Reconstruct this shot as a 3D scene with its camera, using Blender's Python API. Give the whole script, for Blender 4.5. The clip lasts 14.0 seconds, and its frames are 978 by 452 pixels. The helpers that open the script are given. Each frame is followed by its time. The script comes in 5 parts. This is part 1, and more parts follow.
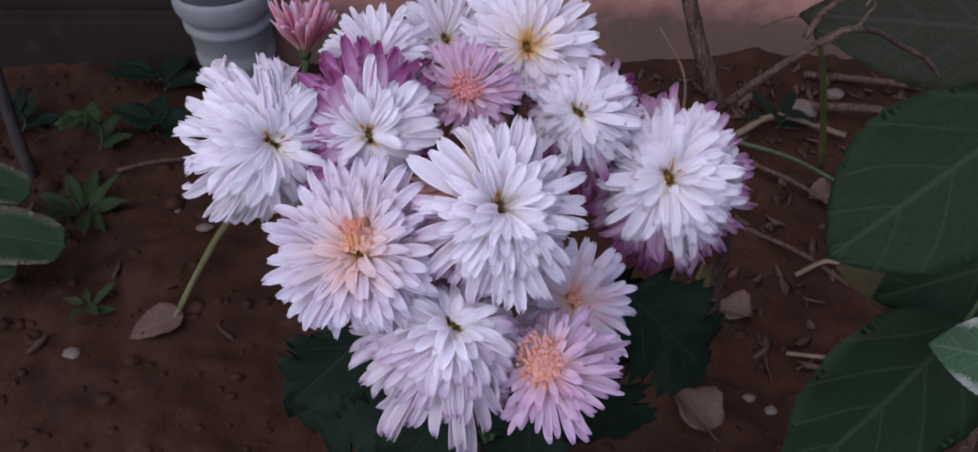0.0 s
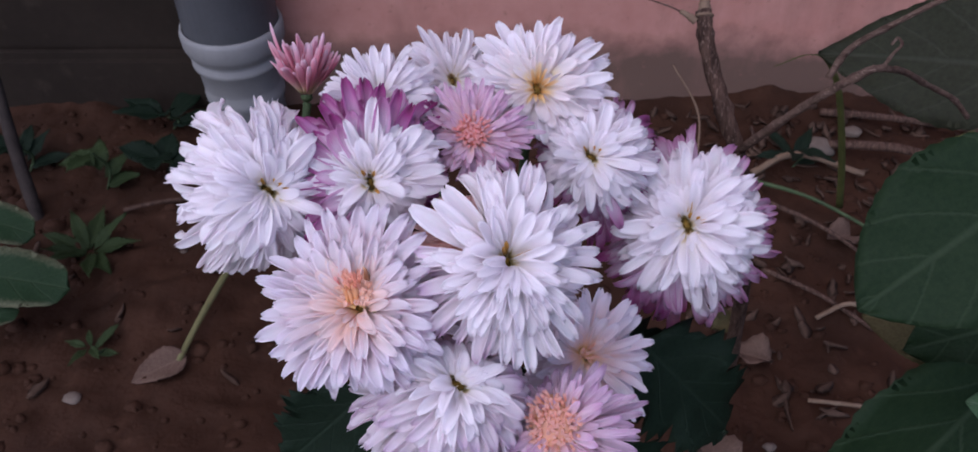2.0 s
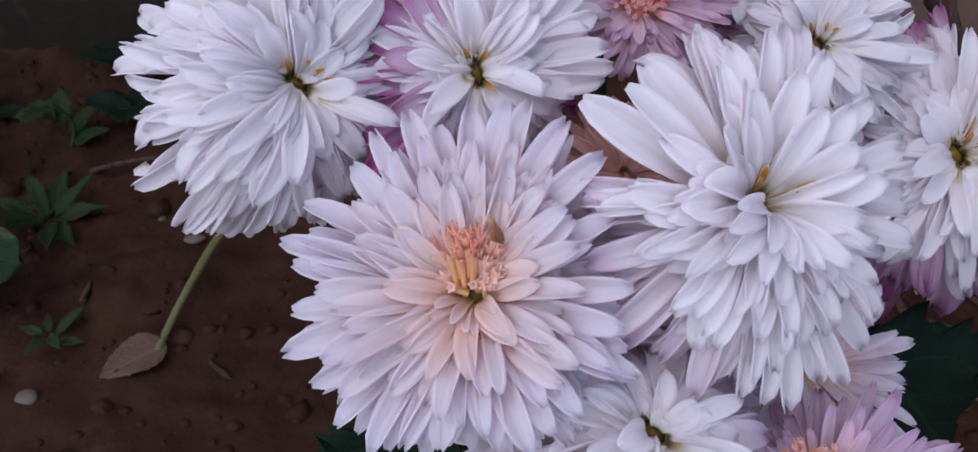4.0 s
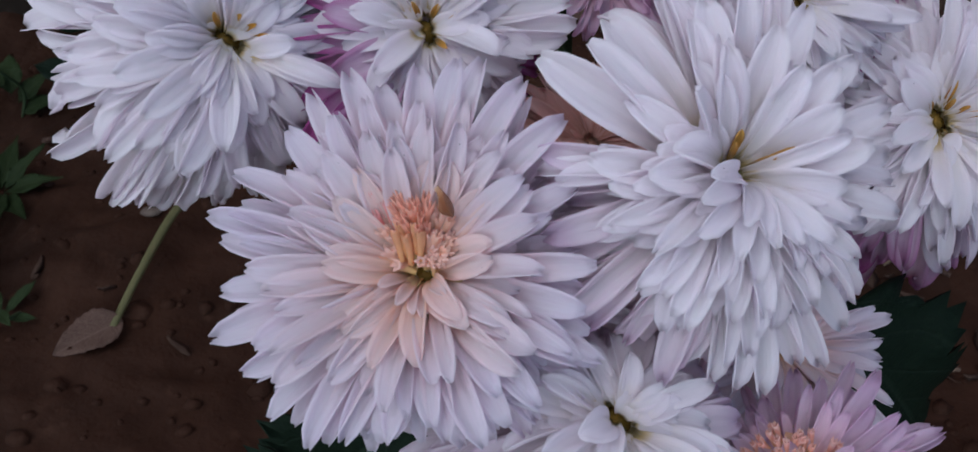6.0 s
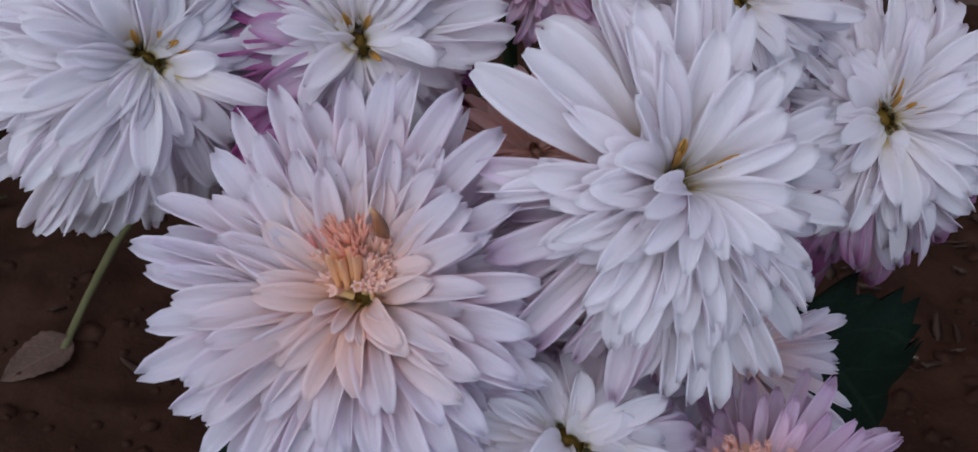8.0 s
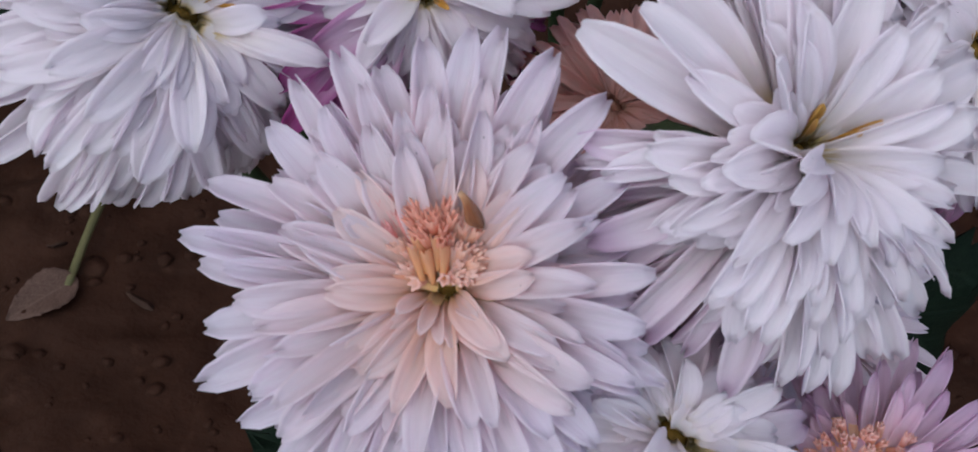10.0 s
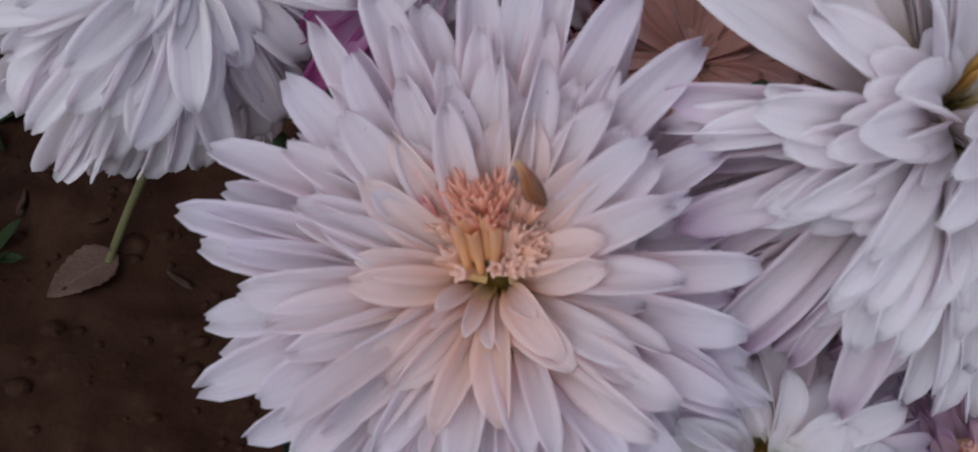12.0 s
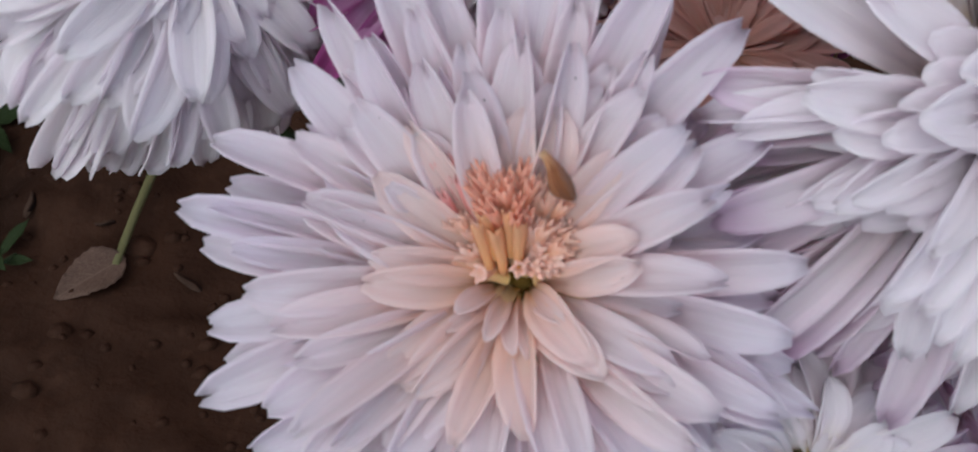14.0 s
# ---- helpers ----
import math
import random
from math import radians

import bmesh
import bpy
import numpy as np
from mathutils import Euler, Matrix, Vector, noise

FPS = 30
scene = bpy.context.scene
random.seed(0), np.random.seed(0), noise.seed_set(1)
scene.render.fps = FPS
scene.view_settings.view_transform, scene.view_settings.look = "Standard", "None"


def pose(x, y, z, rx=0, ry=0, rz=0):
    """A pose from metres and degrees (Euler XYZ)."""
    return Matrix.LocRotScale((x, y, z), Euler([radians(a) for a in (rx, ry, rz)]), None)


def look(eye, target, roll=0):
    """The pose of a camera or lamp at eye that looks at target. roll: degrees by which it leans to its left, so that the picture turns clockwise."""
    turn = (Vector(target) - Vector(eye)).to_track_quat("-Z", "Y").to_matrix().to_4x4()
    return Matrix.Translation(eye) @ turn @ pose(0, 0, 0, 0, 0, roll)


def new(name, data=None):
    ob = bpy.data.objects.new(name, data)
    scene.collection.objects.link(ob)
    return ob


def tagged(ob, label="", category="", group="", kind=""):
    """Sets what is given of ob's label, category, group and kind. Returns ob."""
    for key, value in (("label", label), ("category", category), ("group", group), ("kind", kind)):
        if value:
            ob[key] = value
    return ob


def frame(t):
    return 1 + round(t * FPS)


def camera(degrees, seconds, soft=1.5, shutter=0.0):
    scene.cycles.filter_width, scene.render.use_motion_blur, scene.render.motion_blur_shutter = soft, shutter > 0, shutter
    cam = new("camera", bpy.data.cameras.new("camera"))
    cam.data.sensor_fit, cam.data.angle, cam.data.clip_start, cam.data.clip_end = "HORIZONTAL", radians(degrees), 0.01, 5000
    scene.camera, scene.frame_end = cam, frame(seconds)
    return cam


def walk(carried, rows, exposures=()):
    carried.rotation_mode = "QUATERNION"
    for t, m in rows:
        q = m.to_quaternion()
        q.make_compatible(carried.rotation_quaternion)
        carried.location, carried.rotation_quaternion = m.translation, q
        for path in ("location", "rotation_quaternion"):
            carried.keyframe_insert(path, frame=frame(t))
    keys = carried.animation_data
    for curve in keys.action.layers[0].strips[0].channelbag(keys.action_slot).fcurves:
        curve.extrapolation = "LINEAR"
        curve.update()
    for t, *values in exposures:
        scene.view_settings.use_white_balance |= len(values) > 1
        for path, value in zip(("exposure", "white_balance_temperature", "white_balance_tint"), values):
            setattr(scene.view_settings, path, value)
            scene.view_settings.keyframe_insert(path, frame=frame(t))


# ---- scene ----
cam = camera(58.3, 14.0, 1.5)
cam.data.dof.use_dof, cam.data.dof.focus_distance, cam.data.dof.aperture_fstop = True, 0.230, 52.0
METRES, EYE, TILT, LEAN, TURN = 0.32, 0.7, -45.0, 0.0, 0.0
ROWS = [
    (0.0, 0.0, 0.0, 0.0, -0.0, 0.0, -0.0),
    (0.5, -0.01, -0.0102, -0.0005, -0.04, 0.42, -0.09),
    (1.0, -0.0151, 0.0058, 0.005, 0.04, 1.4, -0.17),
    (1.5, 0.0034, 0.0357, 0.0061, 0.32, 2.08, -0.16),
    (2.0, 0.0055, 0.0629, 0.0209, 0.81, 2.28, -0.02),
    (2.5, -0.0111, 0.1267, 0.0566, 1.14, 2.28, 0.03),
    (3.0, -0.0705, 0.2823, 0.0415, 1.18, 2.01, 0.12),
    (3.5, -0.1411, 0.4497, 0.0338, 0.88, 1.36, -0.03),
    (3.7, -0.1523, 0.5039, 0.0052, 0.37, 1.04, 0.2),
    (5.8, -0.1345, 0.5810, 0.0090, -1.75, -2.00, 0.35),
    (6.0, -0.1391, 0.5783, 0.0044, -2.09, -1.37, 0.47),
    (6.5, -0.1302, 0.5718, 0.0002, -2.6, -1.02, 0.89),
    (7.0, -0.1194, 0.5701, 0.0006, -3.24, -0.59, 1.13),
    (7.2, -0.1195, 0.5780, 0.0050, -3.15, -0.85, 1.35),
    (9.3, -0.1641, 0.6241, 0.0140, -6.98, -1.86, 3.6),
    (9.5, -0.1709, 0.6514, 0.0353, -6.02, -5.21, 3.59),
    (10.0, -0.1707, 0.6624, 0.0469, -5.28, -7.19, 3.51),
    (10.5, -0.1756, 0.6597, 0.0551, -4.43, -7.33, 3.4),
    (11.0, -0.1635, 0.7003, 0.0502, -3.37, -8.16, 3.18),
    (11.5, -0.1498, 0.734, 0.0336, -2.78, -8.03, 3.13),
    (12.0, -0.1709, 0.7386, 0.0361, -2.3, -8.22, 3.23),
    (12.5, -0.176, 0.7337, 0.0316, -1.34, -8.48, 3.14),
    (13.0, -0.1758, 0.7612, 0.0411, -1.21, -7.81, 3.06),
    (13.5, -0.1714, 0.7713, 0.0315, -1.63, -7.9, 3.26),
    (14.0, -0.1756, 0.7608, 0.0311, -1.8, -8.02, 3.34),
]
EXPOSURES = [(0.0, 0.44, 5550, 14), (1.0, 0.54, 5600, 16), (1.5, 0.54, 5600, 16), (2.5, 0.55, 5600, 16), (3.5, 0.48, 5550, 10), (6.0, 0.05, 5550, 3), (7.0, 0.10, 5550, 2), (9.5, -0.12, 5600, 4), (10.0, 0.24, 5850, 5), (10.5, 0.78, 6000, 1), (11.0, 0.62, 5950, 0), (11.5, 0.02, 5950, 3), (12.0, -0.02, 5950, 2), (12.5, 0.15, 5900, 1), (13.0, 0.15, 5900, 1), (13.5, 0.17, 6000, 0), (14.0, 0.28, 6050, 0)]
walk(cam, [(t, pose(0, 0, EYE, TILT, LEAN, TURN) @ pose(METRES * x, METRES * y, METRES * z, 90 + pitch, roll, yaw)) for t, x, y, z, yaw, pitch, roll in ROWS], EXPOSURES)

# ---- light: an overcast evening sky, open above and behind the walker ----
world = bpy.data.worlds.new("evening_sky")
world.use_nodes = True
scene.world = world
wn, wl = world.node_tree.nodes, world.node_tree.links
sky = wn.new("ShaderNodeTexSky")
sky.sky_type, sky.sun_disc = "NISHITA", False
sky.sun_elevation, sky.sun_rotation = radians(60), radians(216)
sky.air_density, sky.dust_density, sky.ozone_density = 1.0, 2.5, 2.0
wn["Background"].inputs["Strength"].default_value = 0.10
wl.new(sky.outputs["Color"], wn["Background"].inputs["Color"])
sun = new("sun", bpy.data.lights.new("sun", "SUN"))
sun.data.energy, sun.data.angle, sun.data.color = 2.5, radians(125), (1.0, 0.93, 0.86)
sun.matrix_world = look((-1.5, -0.95, 1.45), (0, 0, 0))

# ---- materials ----


def shader(name):
    m = bpy.data.materials.new(name)
    m.use_nodes = True
    nt = m.node_tree
    return m, nt, nt.nodes["Principled BSDF"], nt.nodes["Material Output"]


def node(nt, kind, sources=(), operation=""):
    n = nt.nodes.new(kind)
    if operation:
        n.operation = operation
    for socket, v in sources:
        if isinstance(v, bpy.types.NodeSocket):
            nt.links.new(v, n.inputs[socket])
        else:
            n.inputs[socket].default_value = v
    return n


def ramp(nt, fac, stops, mode="LINEAR"):
    r = node(nt, "ShaderNodeValToRGB", [(0, fac)])
    e = r.color_ramp.elements
    r.color_ramp.interpolation = mode
    while len(e) < len(stops):
        e.new(0.5)
    for el, (p, c) in zip(e, stops):
        el.position, el.color = p, (*c, 1)
    return r.outputs[0]


def mixc(nt, fac, a, b, mode="MIX"):
    n = node(nt, "ShaderNodeMix")
    n.data_type, n.blend_type = "RGBA", mode
    for i, v in ((0, fac), (6, a), (7, b)):
        if isinstance(v, bpy.types.NodeSocket):
            nt.links.new(v, n.inputs[i])
        else:
            n.inputs[i].default_value = v if i == 0 else (*v, 1)
    return n.outputs[2]


def bump(nt, bsdf, height, strength, distance):
    b = node(nt, "ShaderNodeBump", [("Height", height), ("Strength", strength), ("Distance", distance)])
    nt.links.new(b.outputs[0], bsdf.inputs["Normal"])


def noise_tex(nt, vector, scale, detail=4.0, rough=0.55):
    return node(nt, "ShaderNodeTexNoise", [("Vector", vector), ("Scale", scale), ("Detail", detail), ("Roughness", rough)]).outputs[0]


PETAL_TONE = 0.99


def petal_material(name, stops, vein=(0.62, 0.42, 0.60), gloss=0.68, through_light=0.58, edge=None, glow=(1.0, 0.90, 0.95)):
    """Soft petal: colour runs from base to tip, with fine lengthwise veins; u runs along the petal."""
    m, nt, bsdf, out = shader(name)
    stops = [(p, tuple(PETAL_TONE * c for c in rgb)) for p, rgb in stops]
    vein = tuple(PETAL_TONE * c for c in vein)
    uv = node(nt, "ShaderNodeTexCoord").outputs["UV"]
    sep = node(nt, "ShaderNodeSeparateXYZ", [(0, uv)])
    info = node(nt, "ShaderNodeObjectInfo").outputs["Random"]
    shift = node(nt, "ShaderNodeMath", [(0, info), (1, 0.5)], operation="SUBTRACT").outputs[0]
    along = node(nt, "ShaderNodeMath", [(0, shift), (1, 0.22), (2, sep.outputs[0])], operation="MULTIPLY_ADD").outputs[0]
    colour = ramp(nt, along, stops)
    if edge:
        mid = node(nt, "ShaderNodeMath", [(0, sep.outputs[1]), (1, 0.5)], operation="SUBTRACT").outputs[0]
        side = node(nt, "ShaderNodeMath", [(0, mid)], operation="ABSOLUTE").outputs[0]
        reach_ = node(nt, "ShaderNodeMath", [(0, sep.outputs[0]), (1, 0.45), (2, side)], operation="MULTIPLY_ADD").outputs[0]
        wash = noise_tex(nt, uv, 5.0, 3.0)
        reach_ = node(nt, "ShaderNodeMath", [(0, wash), (1, 0.25), (2, reach_)], operation="MULTIPLY_ADD").outputs[0]
        colour = mixc(nt, node(nt, "ShaderNodeMapRange", [(0, reach_), (1, 0.72), (2, 1.0), (3, 0.0), (4, 0.9)]).outputs[0], colour, edge)
    stretch = node(nt, "ShaderNodeMapping", [("Vector", uv), ("Scale", (1.3, 11.0, 1.0))]).outputs[0]
    off = node(nt, "ShaderNodeVectorMath", [(0, stretch), (1, info)], operation="ADD").outputs[0]
    lines = noise_tex(nt, off, 2.2, 3.0, 0.6)
    fac = node(nt, "ShaderNodeMapRange", [(0, lines), (1, 0.46), (2, 0.72), (3, 0.0), (4, 0.42)]).outputs[0]
    colour = mixc(nt, fac, colour, vein)
    place = node(nt, "ShaderNodeTexCoord").outputs["Object"]
    blotch = noise_tex(nt, place, 2.4, 2.0)
    fac2 = node(nt, "ShaderNodeMapRange", [(0, blotch), (1, 0.45), (2, 0.8), (3, 0.0), (4, 0.25)]).outputs[0]
    colour = mixc(nt, fac2, colour, vein)
    dust = node(nt, "ShaderNodeTexVoronoi", [("Vector", node(nt, "ShaderNodeMapping", [("Vector", off), ("Scale", (3.0, 0.12, 1.0))]).outputs[0]), ("Scale", 2.0)])
    chosen = node(nt, "ShaderNodeMath", [(0, node(nt, "ShaderNodeSeparateColor", [(0, dust.outputs["Color"])]).outputs[0]), (1, 0.86)], operation="GREATER_THAN").outputs[0]
    speck = node(nt, "ShaderNodeMath", [(0, node(nt, "ShaderNodeMapRange", [(0, dust.outputs["Distance"]), (1, 0.03), (2, 0.06), (3, 0.7), (4, 0.0)]).outputs[0]), (1, chosen)], operation="MULTIPLY").outputs[0]
    colour = mixc(nt, speck, colour, (0.05, 0.04, 0.045))
    nt.links.new(colour, bsdf.inputs["Base Color"])
    bsdf.inputs["Roughness"].default_value = gloss
    bsdf.inputs["Specular IOR Level"].default_value = 0.14
    bsdf.inputs["Subsurface Weight"].default_value = 0.12
    bsdf.inputs["Subsurface Radius"].default_value = (1.0, 0.7, 0.75)
    bsdf.inputs["Subsurface Scale"].default_value = 0.0022
    bsdf.inputs["Sheen Weight"].default_value = 0.15
    bump(nt, bsdf, lines, 0.6, 0.0006)
    deep = mixc(nt, 1.0, colour, glow, "MULTIPLY")
    trans = node(nt, "ShaderNodeBsdfTranslucent", [("Color", deep)])
    mix = node(nt, "ShaderNodeMixShader", [(0, through_light), (1, bsdf.outputs[0]), (2, trans.outputs[0])])
    nt.links.new(mix.outputs[0], out.inputs[0])
    return m


WHITE = (0.975, 0.945, 0.965)
PETAL = {
    "white": petal_material("petal_white", [(0.0, (0.40, 0.30, 0.04)), (0.10, (0.74, 0.60, 0.26)), (0.24, (0.96, 0.92, 0.88)), (0.6, WHITE), (1.0, (0.965, 0.94, 0.975))], (0.91, 0.85, 0.92), glow=(1.0, 0.95, 0.98)),
    "blush": petal_material("petal_blush", [(0.0, (0.80, 0.60, 0.22)), (0.14, (0.96, 0.75, 0.52)), (0.32, (0.94, 0.76, 0.70)), (0.52, (0.91, 0.79, 0.81)), (0.74, (0.885, 0.835, 0.885)), (1.0, (0.89, 0.86, 0.935))], (0.80, 0.70, 0.80), glow=(1.0, 0.92, 0.96)),
    "lilac": petal_material("petal_lilac", [(0.0, (0.80, 0.58, 0.24)), (0.18, (0.86, 0.66, 0.58)), (0.45, (0.86, 0.72, 0.79)), (0.8, (0.82, 0.68, 0.81)), (1.0, (0.74, 0.55, 0.74))], (0.70, 0.51, 0.68)),
    "pink": petal_material("petal_pink", [(0.0, (0.84, 0.66, 0.22)), (0.14, (0.97, 0.76, 0.48)), (0.32, (0.95, 0.78, 0.70)), (0.54, (0.92, 0.80, 0.81)), (0.80, (0.90, 0.83, 0.875)), (1.0, (0.89, 0.85, 0.92))], (0.84, 0.71, 0.77), glow=(1.0, 0.92, 0.93)),
    # pink of the shade low on bloom B, put into the petal colour
    "shell": petal_material("petal_shade_pink", [(0.0, (0.74, 0.54, 0.38)), (0.3, (0.84, 0.70, 0.71)), (0.7, (0.83, 0.73, 0.77)), (1.0, (0.82, 0.75, 0.82))], (0.74, 0.60, 0.68), glow=(1.0, 0.86, 0.91)),
    "rose": petal_material("petal_rose", [(0.0, (0.80, 0.74, 0.40)), (0.16, (0.90, 0.66, 0.54)), (0.4, (0.80, 0.34, 0.42)), (0.75, (0.84, 0.46, 0.56)), (1.0, (0.92, 0.80, 0.88))], (0.70, 0.26, 0.42)),
    "purple": petal_material("petal_purple", [(0.0, (0.84, 0.78, 0.80)), (0.50, (0.88, 0.77, 0.87)), (0.74, (0.68, 0.34, 0.60)), (0.93, (0.40, 0.06, 0.27)), (1.0, (0.22, 0.03, 0.12))], (0.58, 0.24, 0.50), edge=(0.42, 0.07, 0.30)),
    "flushed": petal_material("petal_flushed", [(0.0, (0.76, 0.68, 0.64)), (0.4, (0.88, 0.80, 0.88)), (0.78, (0.82, 0.66, 0.80)), (1.0, (0.52, 0.20, 0.42))], (0.68, 0.44, 0.64), edge=(0.58, 0.26, 0.50)),
    "dusky": petal_material("petal_dusky", [(0.0, (0.62, 0.32, 0.22)), (0.35, (0.80, 0.50, 0.43)), (1.0, (0.84, 0.62, 0.60))], (0.74, 0.46, 0.41), glow=(1.0, 0.80, 0.76)),
    "floret": petal_material("petal_floret", [(0.0, (1.0, 0.78, 0.32)), (0.4, (1.0, 0.68, 0.42)), (0.75, (1.0, 0.64, 0.48)), (1.0, (1.0, 0.72, 0.66))], (1.0, 0.58, 0.40), through_light=0.45, glow=(1.0, 0.92, 0.80)),
    "coral": petal_material("petal_coral", [(0.0, (1.0, 0.70, 0.26)), (0.4, (1.0, 0.54, 0.28)), (0.75, (1.0, 0.50, 0.33)), (1.0, (1.0, 0.60, 0.50))], (1.0, 0.44, 0.24), through_light=0.45, glow=(1.0, 0.90, 0.75)),
    "apricot": petal_material("petal_apricot", [(0.0, (1.0, 0.58, 0.22)), (0.35, (1.0, 0.60, 0.30)), (1.0, (1.0, 0.66, 0.40))], (1.0, 0.50, 0.25), through_light=0.45, glow=(1.0, 0.90, 0.76)),
    "peach": petal_material("petal_peach", [(0.0, (0.80, 0.56, 0.16)), (0.15, (0.98, 0.70, 0.38)), (0.40, (0.97, 0.75, 0.63)), (0.68, (0.95, 0.80, 0.79)), (1.0, (0.93, 0.85, 0.89))], (0.93, 0.72, 0.68), glow=(1.0, 0.90, 0.86)),
    "tinged": petal_material("petal_tinged", [(0.0, (0.74, 0.56, 0.20)), (0.16, (0.92, 0.84, 0.80)), (0.5, (0.90, 0.84, 0.87)), (0.85, (0.87, 0.80, 0.87)), (1.0, (0.78, 0.64, 0.79))], (0.83, 0.73, 0.82), glow=(1.0, 0.92, 0.95)),
    "nectar": petal_material("petal_nectar", [(0.0, (0.97, 0.76, 0.36)), (0.4, (0.98, 0.64, 0.42)), (0.8, (0.98, 0.58, 0.48)), (1.0, (0.97, 0.68, 0.64))], (0.98, 0.54, 0.42), through_light=0.45, glow=(1.0, 0.88, 0.78)),
    # dark olive slivers that draw the shadow lines between inner petals
    "olive": petal_material("petal_slit_shadow", [(0.0, (0.05, 0.045, 0.010)), (0.5, (0.16, 0.12, 0.025)), (0.85, (0.40, 0.28, 0.08)), (1.0, (0.62, 0.46, 0.20))], (0.16, 0.12, 0.02), through_light=0.2),
    "cream": petal_material("petal_cream", [(0.0, (0.72, 0.44, 0.06)), (0.12, (0.94, 0.70, 0.24)), (0.30, (0.96, 0.88, 0.66)), (0.55, WHITE), (1.0, (0.95, 0.915, 0.97))], (0.92, 0.84, 0.91), glow=(1.0, 0.92, 0.88)),
    "salmon": petal_material("petal_salmon", [(0.0, (0.98, 0.66, 0.36)), (0.4, (0.97, 0.44, 0.36)), (0.8, (0.97, 0.44, 0.42)), (1.0, (0.97, 0.64, 0.66))], (0.95, 0.36, 0.34), through_light=0.40, glow=(1.0, 0.86, 0.80)),
    "rosy": petal_material("petal_rosy", [(0.0, (0.88, 0.62, 0.36)), (0.2, (0.93, 0.66, 0.58)), (0.5, (0.91, 0.74, 0.80)), (0.85, (0.89, 0.73, 0.86)), (1.0, (0.80, 0.58, 0.77))], (0.80, 0.55, 0.70), glow=(1.0, 0.88, 0.94)),
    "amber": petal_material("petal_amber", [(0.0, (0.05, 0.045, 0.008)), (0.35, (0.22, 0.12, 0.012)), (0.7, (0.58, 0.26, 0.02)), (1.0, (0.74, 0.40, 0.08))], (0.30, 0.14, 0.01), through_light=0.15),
    "gold": petal_material("petal_gold", [(0.0, (0.80, 0.48, 0.08)), (0.4, (0.96, 0.72, 0.28)), (1.0, (0.97, 0.90, 0.72))], (0.92, 0.66, 0.24)),
    "withered": petal_material("petal_withered", [(0.0, (0.80, 0.56, 0.36)), (0.18, (0.58, 0.30, 0.16)), (0.38, (0.34, 0.13, 0.055)), (1.0, (0.20, 0.07, 0.03))], (0.26, 0.10, 0.045), through_light=0.2, edge=(0.22, 0.08, 0.035)),
}


